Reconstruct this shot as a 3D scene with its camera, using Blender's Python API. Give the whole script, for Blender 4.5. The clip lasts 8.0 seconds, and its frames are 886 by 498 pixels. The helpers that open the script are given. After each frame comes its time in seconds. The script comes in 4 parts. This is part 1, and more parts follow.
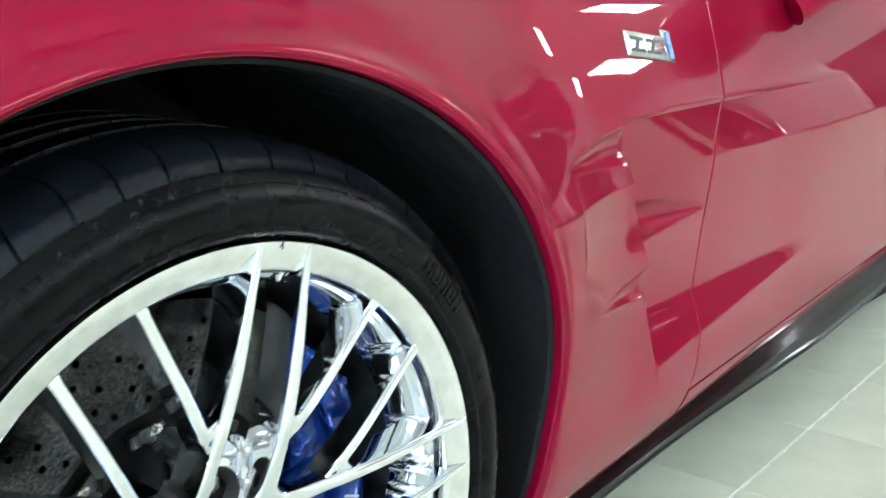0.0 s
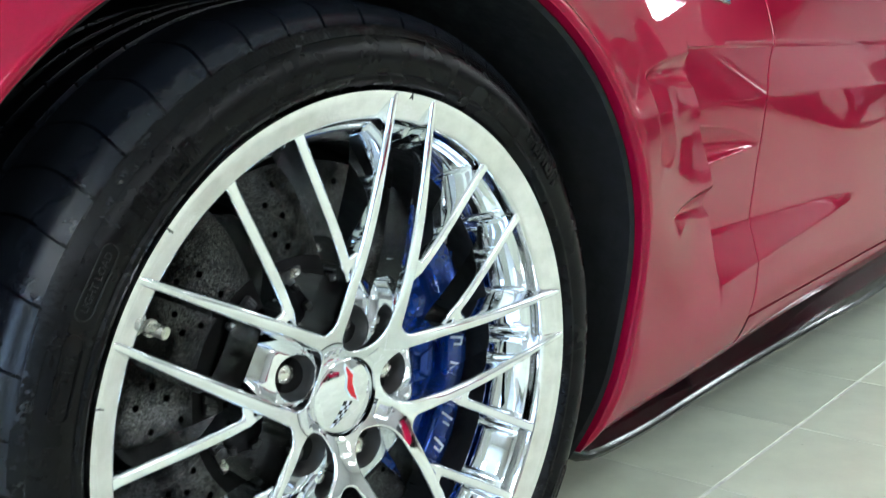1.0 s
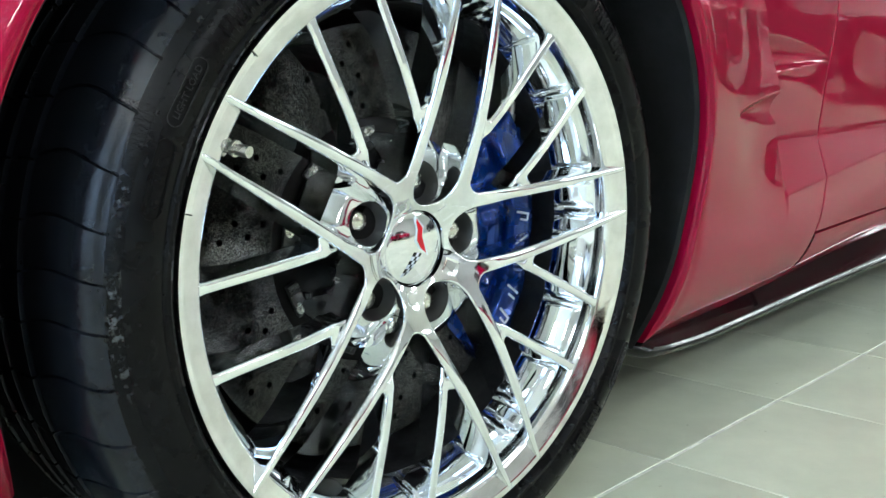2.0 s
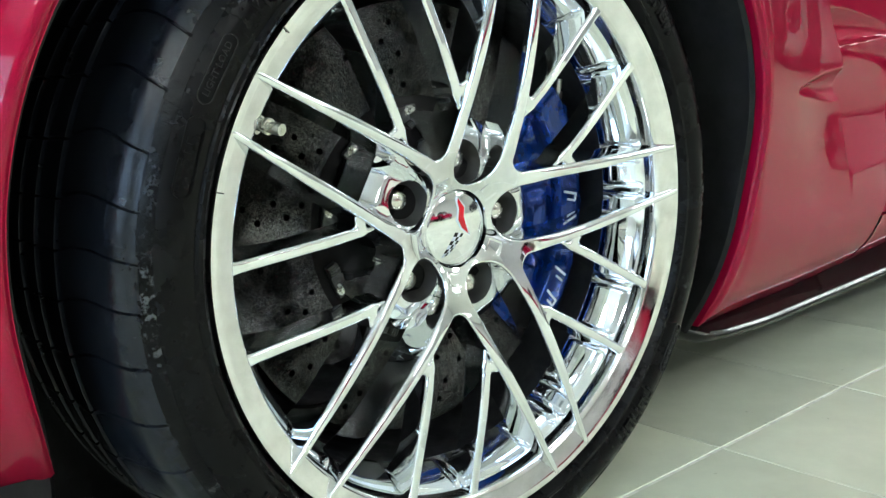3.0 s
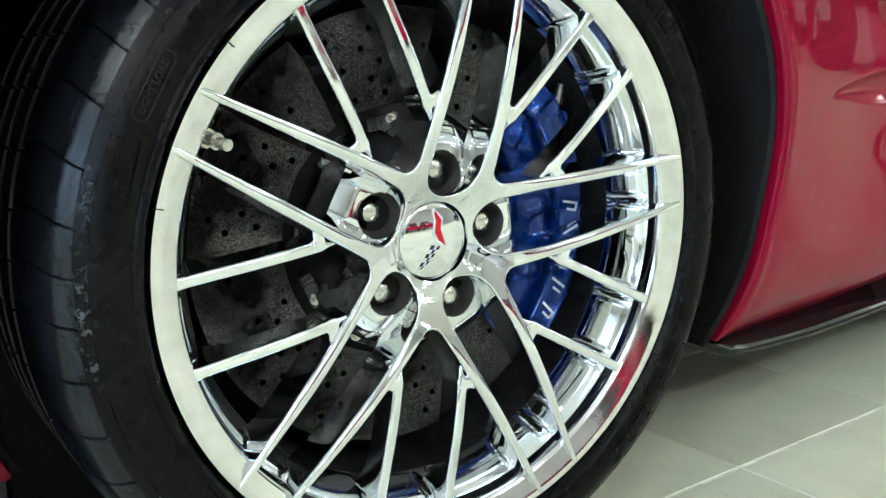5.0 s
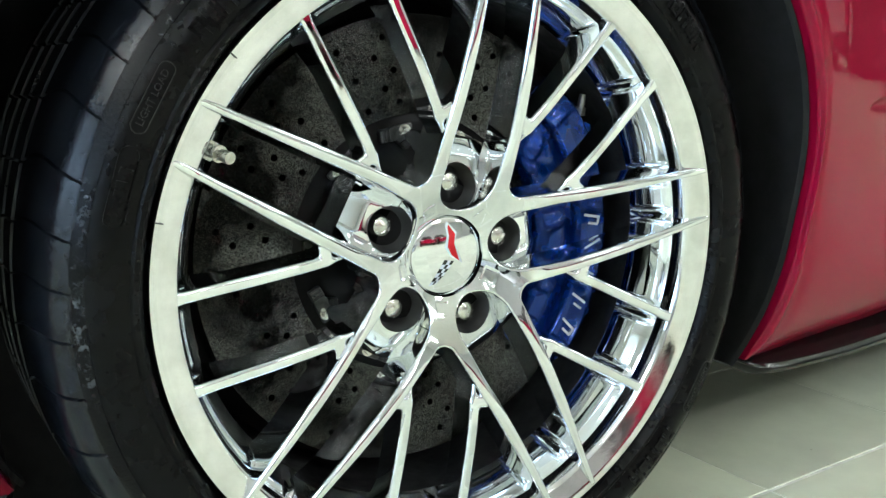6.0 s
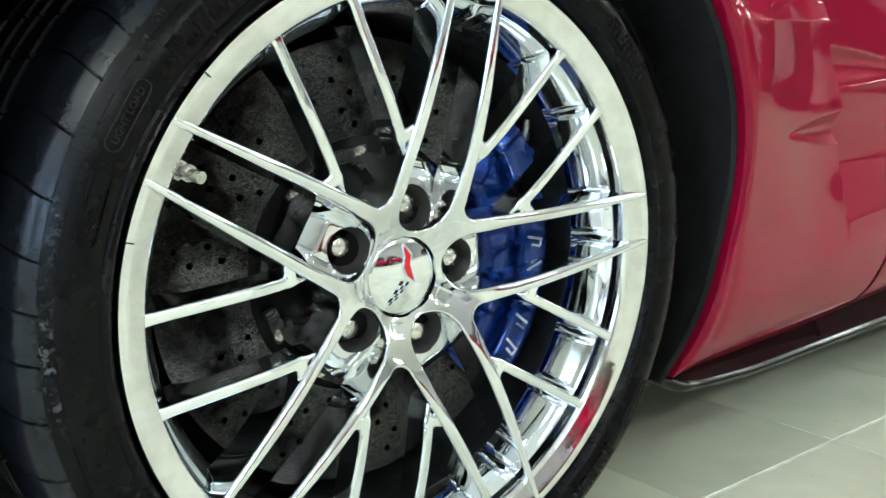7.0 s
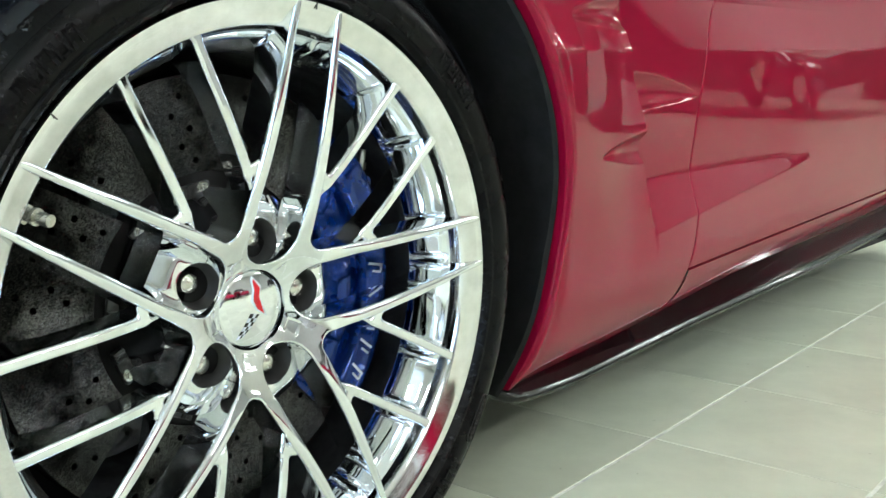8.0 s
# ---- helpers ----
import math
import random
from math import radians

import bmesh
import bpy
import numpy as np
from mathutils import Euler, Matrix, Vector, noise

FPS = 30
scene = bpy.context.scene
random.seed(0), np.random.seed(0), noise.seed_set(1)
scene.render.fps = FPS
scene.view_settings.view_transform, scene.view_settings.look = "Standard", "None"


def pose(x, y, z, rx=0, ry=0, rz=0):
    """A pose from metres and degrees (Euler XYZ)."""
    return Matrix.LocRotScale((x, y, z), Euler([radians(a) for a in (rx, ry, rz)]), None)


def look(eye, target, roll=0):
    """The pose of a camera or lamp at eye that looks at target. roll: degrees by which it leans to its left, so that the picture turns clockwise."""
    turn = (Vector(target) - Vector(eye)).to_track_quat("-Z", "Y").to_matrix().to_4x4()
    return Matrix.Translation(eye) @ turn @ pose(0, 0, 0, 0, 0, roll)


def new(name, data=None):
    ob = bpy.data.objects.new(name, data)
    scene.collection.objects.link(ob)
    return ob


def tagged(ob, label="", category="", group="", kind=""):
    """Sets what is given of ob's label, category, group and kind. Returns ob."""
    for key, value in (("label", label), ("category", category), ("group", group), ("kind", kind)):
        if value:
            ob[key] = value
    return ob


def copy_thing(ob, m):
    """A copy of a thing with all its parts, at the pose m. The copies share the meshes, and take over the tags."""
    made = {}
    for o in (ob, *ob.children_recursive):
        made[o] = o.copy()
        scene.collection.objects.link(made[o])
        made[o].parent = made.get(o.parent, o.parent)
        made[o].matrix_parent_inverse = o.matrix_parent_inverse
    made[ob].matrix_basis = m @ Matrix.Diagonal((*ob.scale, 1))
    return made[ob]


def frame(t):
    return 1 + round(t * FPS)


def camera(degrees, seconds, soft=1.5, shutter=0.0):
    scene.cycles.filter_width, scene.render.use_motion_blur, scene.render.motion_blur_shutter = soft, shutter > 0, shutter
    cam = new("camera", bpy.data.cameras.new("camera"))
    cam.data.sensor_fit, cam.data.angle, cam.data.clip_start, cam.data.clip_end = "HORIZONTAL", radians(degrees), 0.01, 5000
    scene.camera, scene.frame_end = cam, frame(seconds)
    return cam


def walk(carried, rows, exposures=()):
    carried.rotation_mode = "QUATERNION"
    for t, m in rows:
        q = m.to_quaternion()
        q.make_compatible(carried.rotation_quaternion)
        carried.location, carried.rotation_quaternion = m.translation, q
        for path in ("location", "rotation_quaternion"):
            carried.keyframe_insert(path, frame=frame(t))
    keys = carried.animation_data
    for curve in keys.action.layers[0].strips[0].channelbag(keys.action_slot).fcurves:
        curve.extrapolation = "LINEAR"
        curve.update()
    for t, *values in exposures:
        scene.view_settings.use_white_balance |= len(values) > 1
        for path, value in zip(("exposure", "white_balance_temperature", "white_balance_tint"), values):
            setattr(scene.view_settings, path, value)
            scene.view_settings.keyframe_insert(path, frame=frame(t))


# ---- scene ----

# camera ---------------------------------------------------------------
cam = camera(45.4, 8.0, soft=1.4, shutter=0.25)
PATH = [
    (0, (-0.4257, -0.5639, 0.7420), (1.0391, 0.7119, 0.2657), 0.17),
    (0.5, (-0.5160, -0.5702, 0.6700), (0.9465, 0.7280, 0.2505), -1.12),
    (1, (-0.5727, -0.5935, 0.6053), (0.8838, 0.7244, 0.2289), -0.74),
    (1.5, (-0.6155, -0.6305, 0.5314), (0.7964, 0.7388, 0.1691), -0.27),
    (2, (-0.6165, -0.6376, 0.4933), (0.7463, 0.7761, 0.1136), -0.63),
    (3.3, (-0.5717, -0.6524, 0.4817), (0.6595, 0.8711, 0.0779), -1.48),
    (3.5, (-0.5594, -0.6618, 0.4836), (0.6563, 0.8708, 0.0676), -1.33),
    (4, (-0.5304, -0.6900, 0.4899), (0.6588, 0.8595, 0.0600), -2.20),
    (4.5, (-0.5035, -0.6964, 0.5018), (0.6353, 0.8873, 0.0606), -1.90),
    (6, (-0.4336, -0.6912, 0.5139), (0.5613, 0.9874, 0.0754), -1.39),
    (6.5, (-0.4478, -0.6838, 0.5167), (0.5891, 0.9719, 0.0878), -1.30),
    (7, (-0.4948, -0.6618, 0.5161), (0.7005, 0.8909, 0.1157), 0.22),
    (7.5, (-0.5244, -0.6505, 0.5170), (0.8509, 0.7476, 0.1244), 0.45),
    (8, (-0.5379, -0.6566, 0.5265), (0.9317, 0.6510, 0.1651), -0.43),
]
LENS_LIGHT = [(0, 0.15, 5900, 14), (0.6, -0.02, 5900, 13.5), (1.5, -0.15, 6000, 13), (2.3, -0.17, 6150, 11.5), (3.4, -0.16, 6300, 10.5), (4, -0.17, 6350, 10.5), (8, -0.16, 6350, 11)]
walk(cam, [(t, look(eye, target, roll)) for t, eye, target, roll in PATH], LENS_LIGHT)

# world and light ------------------------------------------------------
world = bpy.data.worlds.new("showroom_world")
scene.world = world
world.use_nodes = True
world.node_tree.nodes["Background"].inputs[0].default_value = (0.75, 0.80, 0.72, 1)
world.node_tree.nodes["Background"].inputs[1].default_value = 0.3
PANEL_STRENGTH = 62.0

# sizes ------------------------------------------------------------------
HUB = 0.3154         # height of the wheel's centre
AXLE = pose(0.0042, 0.0041, HUB, 0.69, -0.25, -0.35)     # the wheel leans and steers a little
PAIR, MID = 78.6, 42.6   # turn of the wheel: a pair of long spokes, a split
sin, cos, tau = math.sin, math.cos, 2 * math.pi


# helpers ----------------------------------------------------------------
def link(name, mesh, material, parent=None, label="", smooth=40):
    if smooth:
        mesh.polygons.foreach_set("use_smooth", [True] * len(mesh.polygons))
        mesh.set_sharp_from_angle(angle=radians(smooth))
    if material is not None and not mesh.materials:
        mesh.materials.append(material)
    ob = new(name, mesh)
    if parent is not None:
        ob.parent = parent
    return tagged(ob, label) if label else ob


def part(name, bm, material, parent=None, label="", smooth=40):
    bmesh.ops.recalc_face_normals(bm, faces=bm.faces[:])
    mesh = bpy.data.meshes.new(name)
    bm.to_mesh(mesh)
    bm.free()
    return link(name, mesh, material, parent, label, smooth)


def quads(bm, rows, loop=False):
    """Joins rows of points, all of one length, into a sheet."""
    made = [[bm.verts.new(p) for p in row] for row in rows]
    for a, b in zip(made, made[1:]):
        n = len(a)
        for i in range(n if loop else n - 1):
            j = (i + 1) % n
            bm.faces.new((a[i], a[j], b[j], b[i]))
    return made


def turned(profile, n=160, a0=0.0, a1=360.0, bm=None):
    """Turns a profile of (radius, depth) round the axle."""
    bm = bm or bmesh.new()
    whole = abs(a1 - a0) >= 360
    steps = n if whole else n + 1
    cols = []
    for i in range(steps):
        a = radians(a0 + (a1 - a0) * i / n)
        cols.append([(r * cos(a), y, r * sin(a)) for r, y in profile])
    if whole:
        cols.append(cols[0])
    quads(bm, cols)
    if whole:
        bmesh.ops.remove_doubles(bm, verts=bm.verts[:], dist=1e-6)
    return bm


def block(bm, size, m=Matrix(), bevel=0.0, seg=2):
    """A box of that size with rounded edges, at the pose m."""
    made = bmesh.ops.create_cube(bm, size=1.0, matrix=m @ Matrix.Diagonal((*size, 1)))["verts"]
    if bevel:
        edges = list({e for v in made for e in v.link_edges})
        bmesh.ops.bevel(bm, geom=edges, offset=bevel, segments=seg, profile=0.5, affect="EDGES")
    return bm


def rod(bm, p, q, r0, r1=None, n=14):
    """A round bar with ends from p to q."""
    p, q = Vector(p), Vector(q)
    m = Matrix.Translation((p + q) / 2) @ (q - p).to_track_quat("Z", "Y").to_matrix().to_4x4()
    bmesh.ops.create_cone(bm, cap_ends=True, segments=n, radius1=r0, radius2=r0 if r1 is None else r1, depth=(q - p).length, matrix=m)
    return bm


def smoothstep(a, b, x):
    t = min(1.0, max(0.0, (x - a) / (b - a)))
    return t * t * (3 - 2 * t)


def lerp_table(table, v):
    """The value at v in rows of (place, value), straight between them."""
    if v <= table[0][0]:
        return table[0][1]
    for (a, p), (b, q) in zip(table, table[1:]):
        if v <= b:
            return p + (q - p) * (v - a) / (b - a)
    return table[-1][1]


# materials ----------------------------------------------------------------
class Mat:
    def __init__(self, name, base, rough=0.5, metal=0.0, **more):
        self.m = bpy.data.materials.new(name)
        self.m.use_nodes = True
        self.t = self.m.node_tree
        self.b = self.t.nodes["Principled BSDF"]
        self.set("Base Color", (*base, 1))
        self.set("Roughness", rough)
        self.set("Metallic", metal)
        for k, v in more.items():
            self.set(k.replace("_", " "), v)
        self.coord = self.node("ShaderNodeTexCoord").outputs["Object"]

    def set(self, key, value):
        self.b.inputs[key].default_value = value

    def node(self, kind, **values):
        n = self.t.nodes.new(kind)
        for k, v in values.items():
            n.inputs[k.replace("_", " ")].default_value = v
        return n

    def noise(self, scale, detail=4.0, rough=0.6):
        n = self.node("ShaderNodeTexNoise", Scale=scale, Detail=detail, Roughness=rough)
        self.t.links.new(self.coord, n.inputs["Vector"])
        return n.outputs["Fac"]

    def ramp(self, fac, *stops):
        n = self.t.nodes.new("ShaderNodeValToRGB")
        e = n.color_ramp.elements
        while len(e) < len(stops):
            e.new(0.5)
        for el, (at, colour) in zip(e, stops):
            el.position = at
            el.color = (*colour, 1) if len(colour) == 3 else colour
        self.t.links.new(fac, n.inputs["Fac"])
        return n.outputs["Color"]

    def grey(self, fac, a, va, b, vb):
        return self.ramp(fac, (a, (va,) * 3), (b, (vb,) * 3))

    def to(self, out, key):
        self.t.links.new(out, self.b.inputs[key])

    def mix(self, fac, a, b, kind="MIX"):
        n = self.t.nodes.new("ShaderNodeMix")
        n.data_type, n.blend_type = "RGBA", kind
        for s, v in ((n.inputs[0], fac), (n.inputs[6], a), (n.inputs[7], b)):
            if hasattr(v, "links") or isinstance(v, bpy.types.NodeSocket):
                self.t.links.new(v, s)
            elif isinstance(v, (int, float)):
                s.default_value = v
            else:
                s.default_value = (*v, 1)
        return n.outputs[2]

    def bump(self, height, strength, distance=0.001):
        n = self.node("ShaderNodeBump", Strength=strength, Distance=distance)
        self.t.links.new(height, n.inputs["Height"])
        self.to(n.outputs["Normal"], "Normal")
        return n


def emissive(name, colour, strength):
    m = Mat(name, colour)
    m.set("Emission Color", (*colour, 1))
    m.set("Emission Strength", strength)
    return m.m


def make_paint():
    m = Mat("red_metallic_paint", (0.26, 0.003, 0.022), 0.42, 0.25, Specular_IOR_Level=0.0, Coat_Weight=0.64, Coat_Roughness=0.012, Coat_IOR=1.43)
    flake = m.noise(2600, 1.0)
    m.to(m.ramp(flake, (0.35, (0.24, 0.0016, 0.021)), (0.65, (0.335, 0.0040, 0.036))), "Base Color")
    peel = m.noise(90, 2.0)
    n = m.node("ShaderNodeBump", Strength=0.02, Distance=0.001)
    m.t.links.new(peel, n.inputs["Height"])
    m.t.links.new(n.outputs["Normal"], m.b.inputs["Coat Normal"])
    return m.m


def make_chrome():
    m = Mat("chrome", (0.84, 0.86, 0.885), 0.04, 1.0)
    m.to(m.grey(m.noise(35, 5), 0.35, 0.02, 0.75, 0.08), "Roughness")
    m.bump(m.noise(22, 2), 0.022, 0.001)
    return m.m


def make_lip():
    m = Mat("chrome_lip", (0.78, 0.79, 0.75), 0.12, 1.0)
    scratch = m.node("ShaderNodeTexNoise", Scale=60.0, Detail=6.0)
    mp = m.node("ShaderNodeMapping")
    mp.inputs["Scale"].default_value = (1, 1, 0.15)
    m.t.links.new(m.coord, mp.inputs["Vector"])
    m.t.links.new(mp.outputs["Vector"], scratch.inputs["Vector"])
    m.to(m.grey(scratch.outputs["Fac"], 0.4, 0.04, 0.75, 0.15), "Roughness")
    m.to(m.ramp(m.noise(48, 6), (0.3, (0.67, 0.67, 0.665)), (0.62, (0.82, 0.82, 0.83))), "Base Color")
    m.bump(m.noise(120, 3), 0.05, 0.001)
    return m.m


def make_rubber(name, dark, light, rough, gloss=0.19):
    m = Mat(name, dark, rough, 0.0, Specular_IOR_Level=gloss)
    base = m.ramp(m.noise(55, 6), (0.35, dark), (0.75, light))
    scuff = m.grey(m.noise(330, 3, 0.7), 0.70, 0.0, 0.76, 1.0)
    m.to(m.mix(scuff, base, (0.040, 0.040, 0.042)), "Base Color")
    m.to(m.grey(m.noise(30, 4), 0.3, rough - 0.08, 0.75, rough + 0.14), "Roughness")
    m.bump(m.noise(900, 3), 0.18, 0.001)
    return m.m


def make_worn():
    """Dark rubber whose skin is rubbed off in pale flakes."""
    m = Mat("worn_rubber", (0.003, 0.003, 0.0034), 0.24, 0.0, Specular_IOR_Level=0.2)
    flake = m.grey(m.noise(120, 5, 0.75), 0.53, 0.0, 0.60, 1.0)
    patch = m.grey(m.noise(8, 3), 0.50, 0.0, 0.66, 1.0)
    both = m.mix(1.0, flake, patch, "MULTIPLY")
    m.to(m.mix(both, (0.0026, 0.0027, 0.0031), (0.034, 0.037, 0.042)), "Base Color")
    m.to(m.mix(both, (0.12, 0.12, 0.12), (0.9, 0.9, 0.9)), "Specular IOR Level")
    m.bump(m.noise(300, 4), 0.4, 0.001)
    return m.m


def make_disc():
    m = Mat("carbon_ceramic", (0.05, 0.05, 0.05), 0.42, 0.0, Specular_IOR_Level=0.6)
    n = m.node("ShaderNodeTexVoronoi", Scale=560.0)
    mp = m.node("ShaderNodeMapping")
    m.t.links.new(m.coord, mp.inputs["Vector"])
    warp = m.node("ShaderNodeTexNoise", Scale=160.0, Detail=3.0)
    m.t.links.new(m.coord, warp.inputs["Vector"])
    add = m.t.nodes.new("ShaderNodeVectorMath")
    add.operation = "MULTIPLY_ADD"
    add.inputs[1].default_value = (0.02, 0.02, 0.02)
    m.t.links.new(warp.outputs["Color"], add.inputs[0])
    m.t.links.new(m.coord, add.inputs[2])
    m.t.links.new(add.outputs[0], n.inputs["Vector"])
    fibre = m.ramp(n.outputs["Distance"], (0.15, (0.0006, 0.0006, 0.0007)), (0.5, (0.0014, 0.0014, 0.0014)), (0.8, (0.008, 0.0078, 0.0070)))
    # tone painted in patches for the light and dark mirrored between the spokes
    lit_patch = m.ramp(m.noise(16, 3), (0.40, (0.3,) * 3), (0.50, (0.8,) * 3), (0.62, (2.6, 2.55, 2.35)))
    m.to(m.mix(1.0, fibre, lit_patch, "MULTIPLY"), "Base Color")
    m.to(m.grey(n.outputs["Distance"], 0.2, 0.06, 0.7, 0.14), "Roughness")
    # gloss is uneven in similar patches, for the same mirrored look
    polish = m.grey(m.noise(13, 3), 0.42, 0.10, 0.56, 1.0)
    m.to(m.mix(1.0, m.grey(n.outputs["Distance"], 0.30, 0.12, 0.62, 1.0), polish, "MULTIPLY"), "Specular IOR Level")
    m.bump(n.outputs["Distance"], 0.22, 0.001)
    return m.m


def make_tile():
    m = Mat("floor_tile", (0.45, 0.46, 0.41), 0.3, 0.0)
    info = m.t.nodes.new("ShaderNodeObjectInfo").outputs["Random"]
    base = m.ramp(m.noise(5.5, 6, 0.65), (0.3, (0.59, 0.625, 0.494)), (0.7, (0.75, 0.79, 0.632)))
    tint = m.grey(info, 0.0, 0.86, 1.0, 1.0)
    m.to(m.mix(1.0, base, tint, "MULTIPLY"), "Base Color")
    m.to(m.grey(m.noise(14, 4), 0.3, 0.26, 0.7, 0.45), "Roughness")
    m.bump(m.noise(160, 3), 0.05, 0.001)
    return m.m


PAINT, CHROME, LIP = make_paint(), make_chrome(), make_lip()
RUBBER = make_rubber("tyre_rubber", (0.0017, 0.0017, 0.0020), (0.0043, 0.0043, 0.0047), 0.24, 0.11)
TREAD = make_rubber("tread_rubber", (0.0052, 0.0066, 0.0092), (0.0100, 0.0120, 0.0160), 0.13, 0.27)
WORN = make_worn()
LETTER = make_rubber("raised_rubber", (0.0045, 0.0045, 0.005), (0.010, 0.010, 0.0105), 0.30, 0.40)
DISC = make_disc()
TILE = make_tile()


def plain(name, colour, rough, metal=0.0, vary=0.25, scale=30.0, bump=0.04, **more):
    m = Mat(name, colour, rough, metal, **more)
    lo, hi = [tuple(c * k for c in colour) for k in (1 - vary, 1 + vary)]
    m.to(m.ramp(m.noise(scale, 5), (0.3, lo), (0.7, hi)), "Base Color")
    m.to(m.grey(m.noise(scale * 1.7, 4), 0.3, max(0.02, rough * 0.75), 0.7, min(1, rough * 1.3)), "Roughness")
    m.bump(m.noise(scale * 8, 3), bump, 0.001)
    return m.m


BLACK_PLASTIC = plain("black_plastic", (0.011, 0.0112, 0.012), 0.65, bump=0.2, Specular_IOR_Level=0.2)
DARK_METAL = plain("dark_metal", (0.008, 0.008, 0.009), 0.38, 0.2)
HAT_BLACK = plain("hat_black", (0.0028, 0.0028, 0.0032), 0.42, Specular_IOR_Level=0.12)
TAB = plain("dull_steel", (0.085, 0.085, 0.085), 0.36, 0.9, vary=0.5, scale=90.0)
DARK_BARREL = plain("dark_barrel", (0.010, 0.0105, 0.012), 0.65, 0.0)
STEEL = plain("bright_steel", (0.55, 0.54, 0.50), 0.28, 1.0)
NUT = plain("nut_steel", (0.66, 0.65, 0.60), 0.25, 1.0)
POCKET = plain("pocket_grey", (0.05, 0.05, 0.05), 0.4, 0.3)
BLUE = plain("blue_caliper_paint", (0.002, 0.030, 0.20), 0.24, 0.70, vary=0.18, Specular_IOR_Level=0.0, Coat_Weight=0.6, Coat_Roughness=0.04)
WHITE = plain("white_print", (0.62, 0.68, 0.75), 0.4)
RED = plain("red_enamel", (0.55, 0.01, 0.02), 0.2)
BLACK_GLOSS = plain("black_gloss", (0.005, 0.005, 0.0055), 0.15, 0.0, bump=0.02, Specular_IOR_Level=0.35, Coat_Weight=0.25, Coat_Roughness=0.09)
GROUT = plain("pale_grout", (0.78, 0.80, 0.72), 0.7, bump=0.2)
WALL = plain("wall_paint", (0.57, 0.58, 0.56), 0.7, vary=0.05, scale=3.0)
CEIL = plain("ceiling_paint", (0.82, 0.82, 0.80), 0.8, vary=0.05, scale=3.0)
LAMP = emissive("lamp_white", (0.96, 1.0, 0.97), PANEL_STRENGTH)
DAYLIGHT = emissive("daylight", (0.55, 0.76, 1.0), 7.0)
GLASS = plain("window_glass", (1.0, 1.0, 1.0), 0.02, 0.0, vary=0.0, bump=0.0, Transmission_Weight=1.0, IOR=1.02)
BADGE_GREY = plain("badge_silver", (0.62, 0.65, 0.60), 0.2, 0.9)
BADGE_BLUE = plain("badge_blue", (0.05, 0.16, 0.48), 0.25)
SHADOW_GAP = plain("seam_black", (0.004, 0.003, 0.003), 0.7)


# the car ----------------------------------------------------------------
car = tagged(new("sports_car"), "red metallic sports car with chrome wheels parked on tiles", "car")

# wheel: rim ----------------------------------------------------------------
wheel = part("wheel", turned([
    (0.2500, 0.0200), (0.2562, 0.0120), (0.2578, 0.0060), (0.2582, 0.0026), (0.2578, 0.0002), (0.2569, -0.0010), (0.2556, -0.0010),
    (0.2500, 0.0010), (0.2450, 0.0031), (0.2380, 0.0058), (0.2360, 0.0066), (0.2347, 0.0082), (0.2338, 0.0100), (0.2328, 0.0160), (0.2318, 0.0200)], 240),
    LIP, car, "chrome wheel with flat polished lip and split spokes")
wheel.matrix_world = AXLE
RIBS = [a + 72 * k for k in range(5) for a in (MID - 8.3, MID + 8.3, PAIR - 5.35, PAIR + 5.35)]


def make_barrel():
    """Inner rim: a step behind the lip, then rounded chrome blocks between ribs that run in from the spokes."""
    cols = []
    for i in range(1080):
        a = i / 3
        near = min(abs((a - b + 180) % 360 - 180) for b in RIBS)
        rib = math.exp(-(near / 1.15) ** 2)
        block_in = smoothstep(1.9, 3.1, near)
        lift = [0.0, 0.0, 0.2, 0.75, 1.0, 1.0, 1.0, 0.75, 0.2, 0.0]
        pts = [(0.2318, 0.0200)]
        for k, h in enumerate(lift):
            t = (0.0, 0.02, 0.05, 0.10, 0.20, 0.48, 0.76, 0.86, 0.92, 1.0)[k]
            pts.append((0.2312 - 0.0170 * t - 0.0075 * rib * (1 - t) * min(1, 8 * t) - 0.0034 * h * block_in, 0.0206 + 0.0386 * t))
        ar = radians(a)
        cols.append([(r * cos(ar), y, r * sin(ar)) for r, y in pts])
    bm = bmesh.new()
    quads(bm, [list(row) for row in zip(*cols)], loop=True)
    return bm


part("rim_barrel", make_barrel(), CHROME, wheel, "chrome inner rim with rounded blocks between ribs", 38)
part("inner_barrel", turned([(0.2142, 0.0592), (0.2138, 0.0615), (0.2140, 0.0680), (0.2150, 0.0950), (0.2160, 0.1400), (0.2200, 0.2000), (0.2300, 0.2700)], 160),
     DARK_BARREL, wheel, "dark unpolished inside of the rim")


def dish(r):
    """Depth of the wheel's face at a radius: it falls in towards the cap."""
    t = np.clip((r - 0.034) / 0.216, 0.0, 1.0)
    return 0.0387 * (1 - t) ** 3.4 - 0.0012


def ease(a, b, v):
    t = np.clip((v - a) / (b - a), 0.0, 1.0)
    return t * t * (3 - 2 * t)


def polar(r, a):
    return (r * sin(radians(a)), r * cos(radians(a)))


def strip(x, z, p, q, w0, w1):
    """Distance to a straight bar from p to q that tapers from half its width w0 to w1."""
    dx, dz = q[0] - p[0], q[1] - p[1]
    t = np.clip(((x - p[0]) * dx + (z - p[1]) * dz) / (dx * dx + dz * dz), 0.0, 1.0)
    return np.hypot(x - p[0] - t * dx, z - p[1] - t * dz) - (w0 + (w1 - w0) * t)


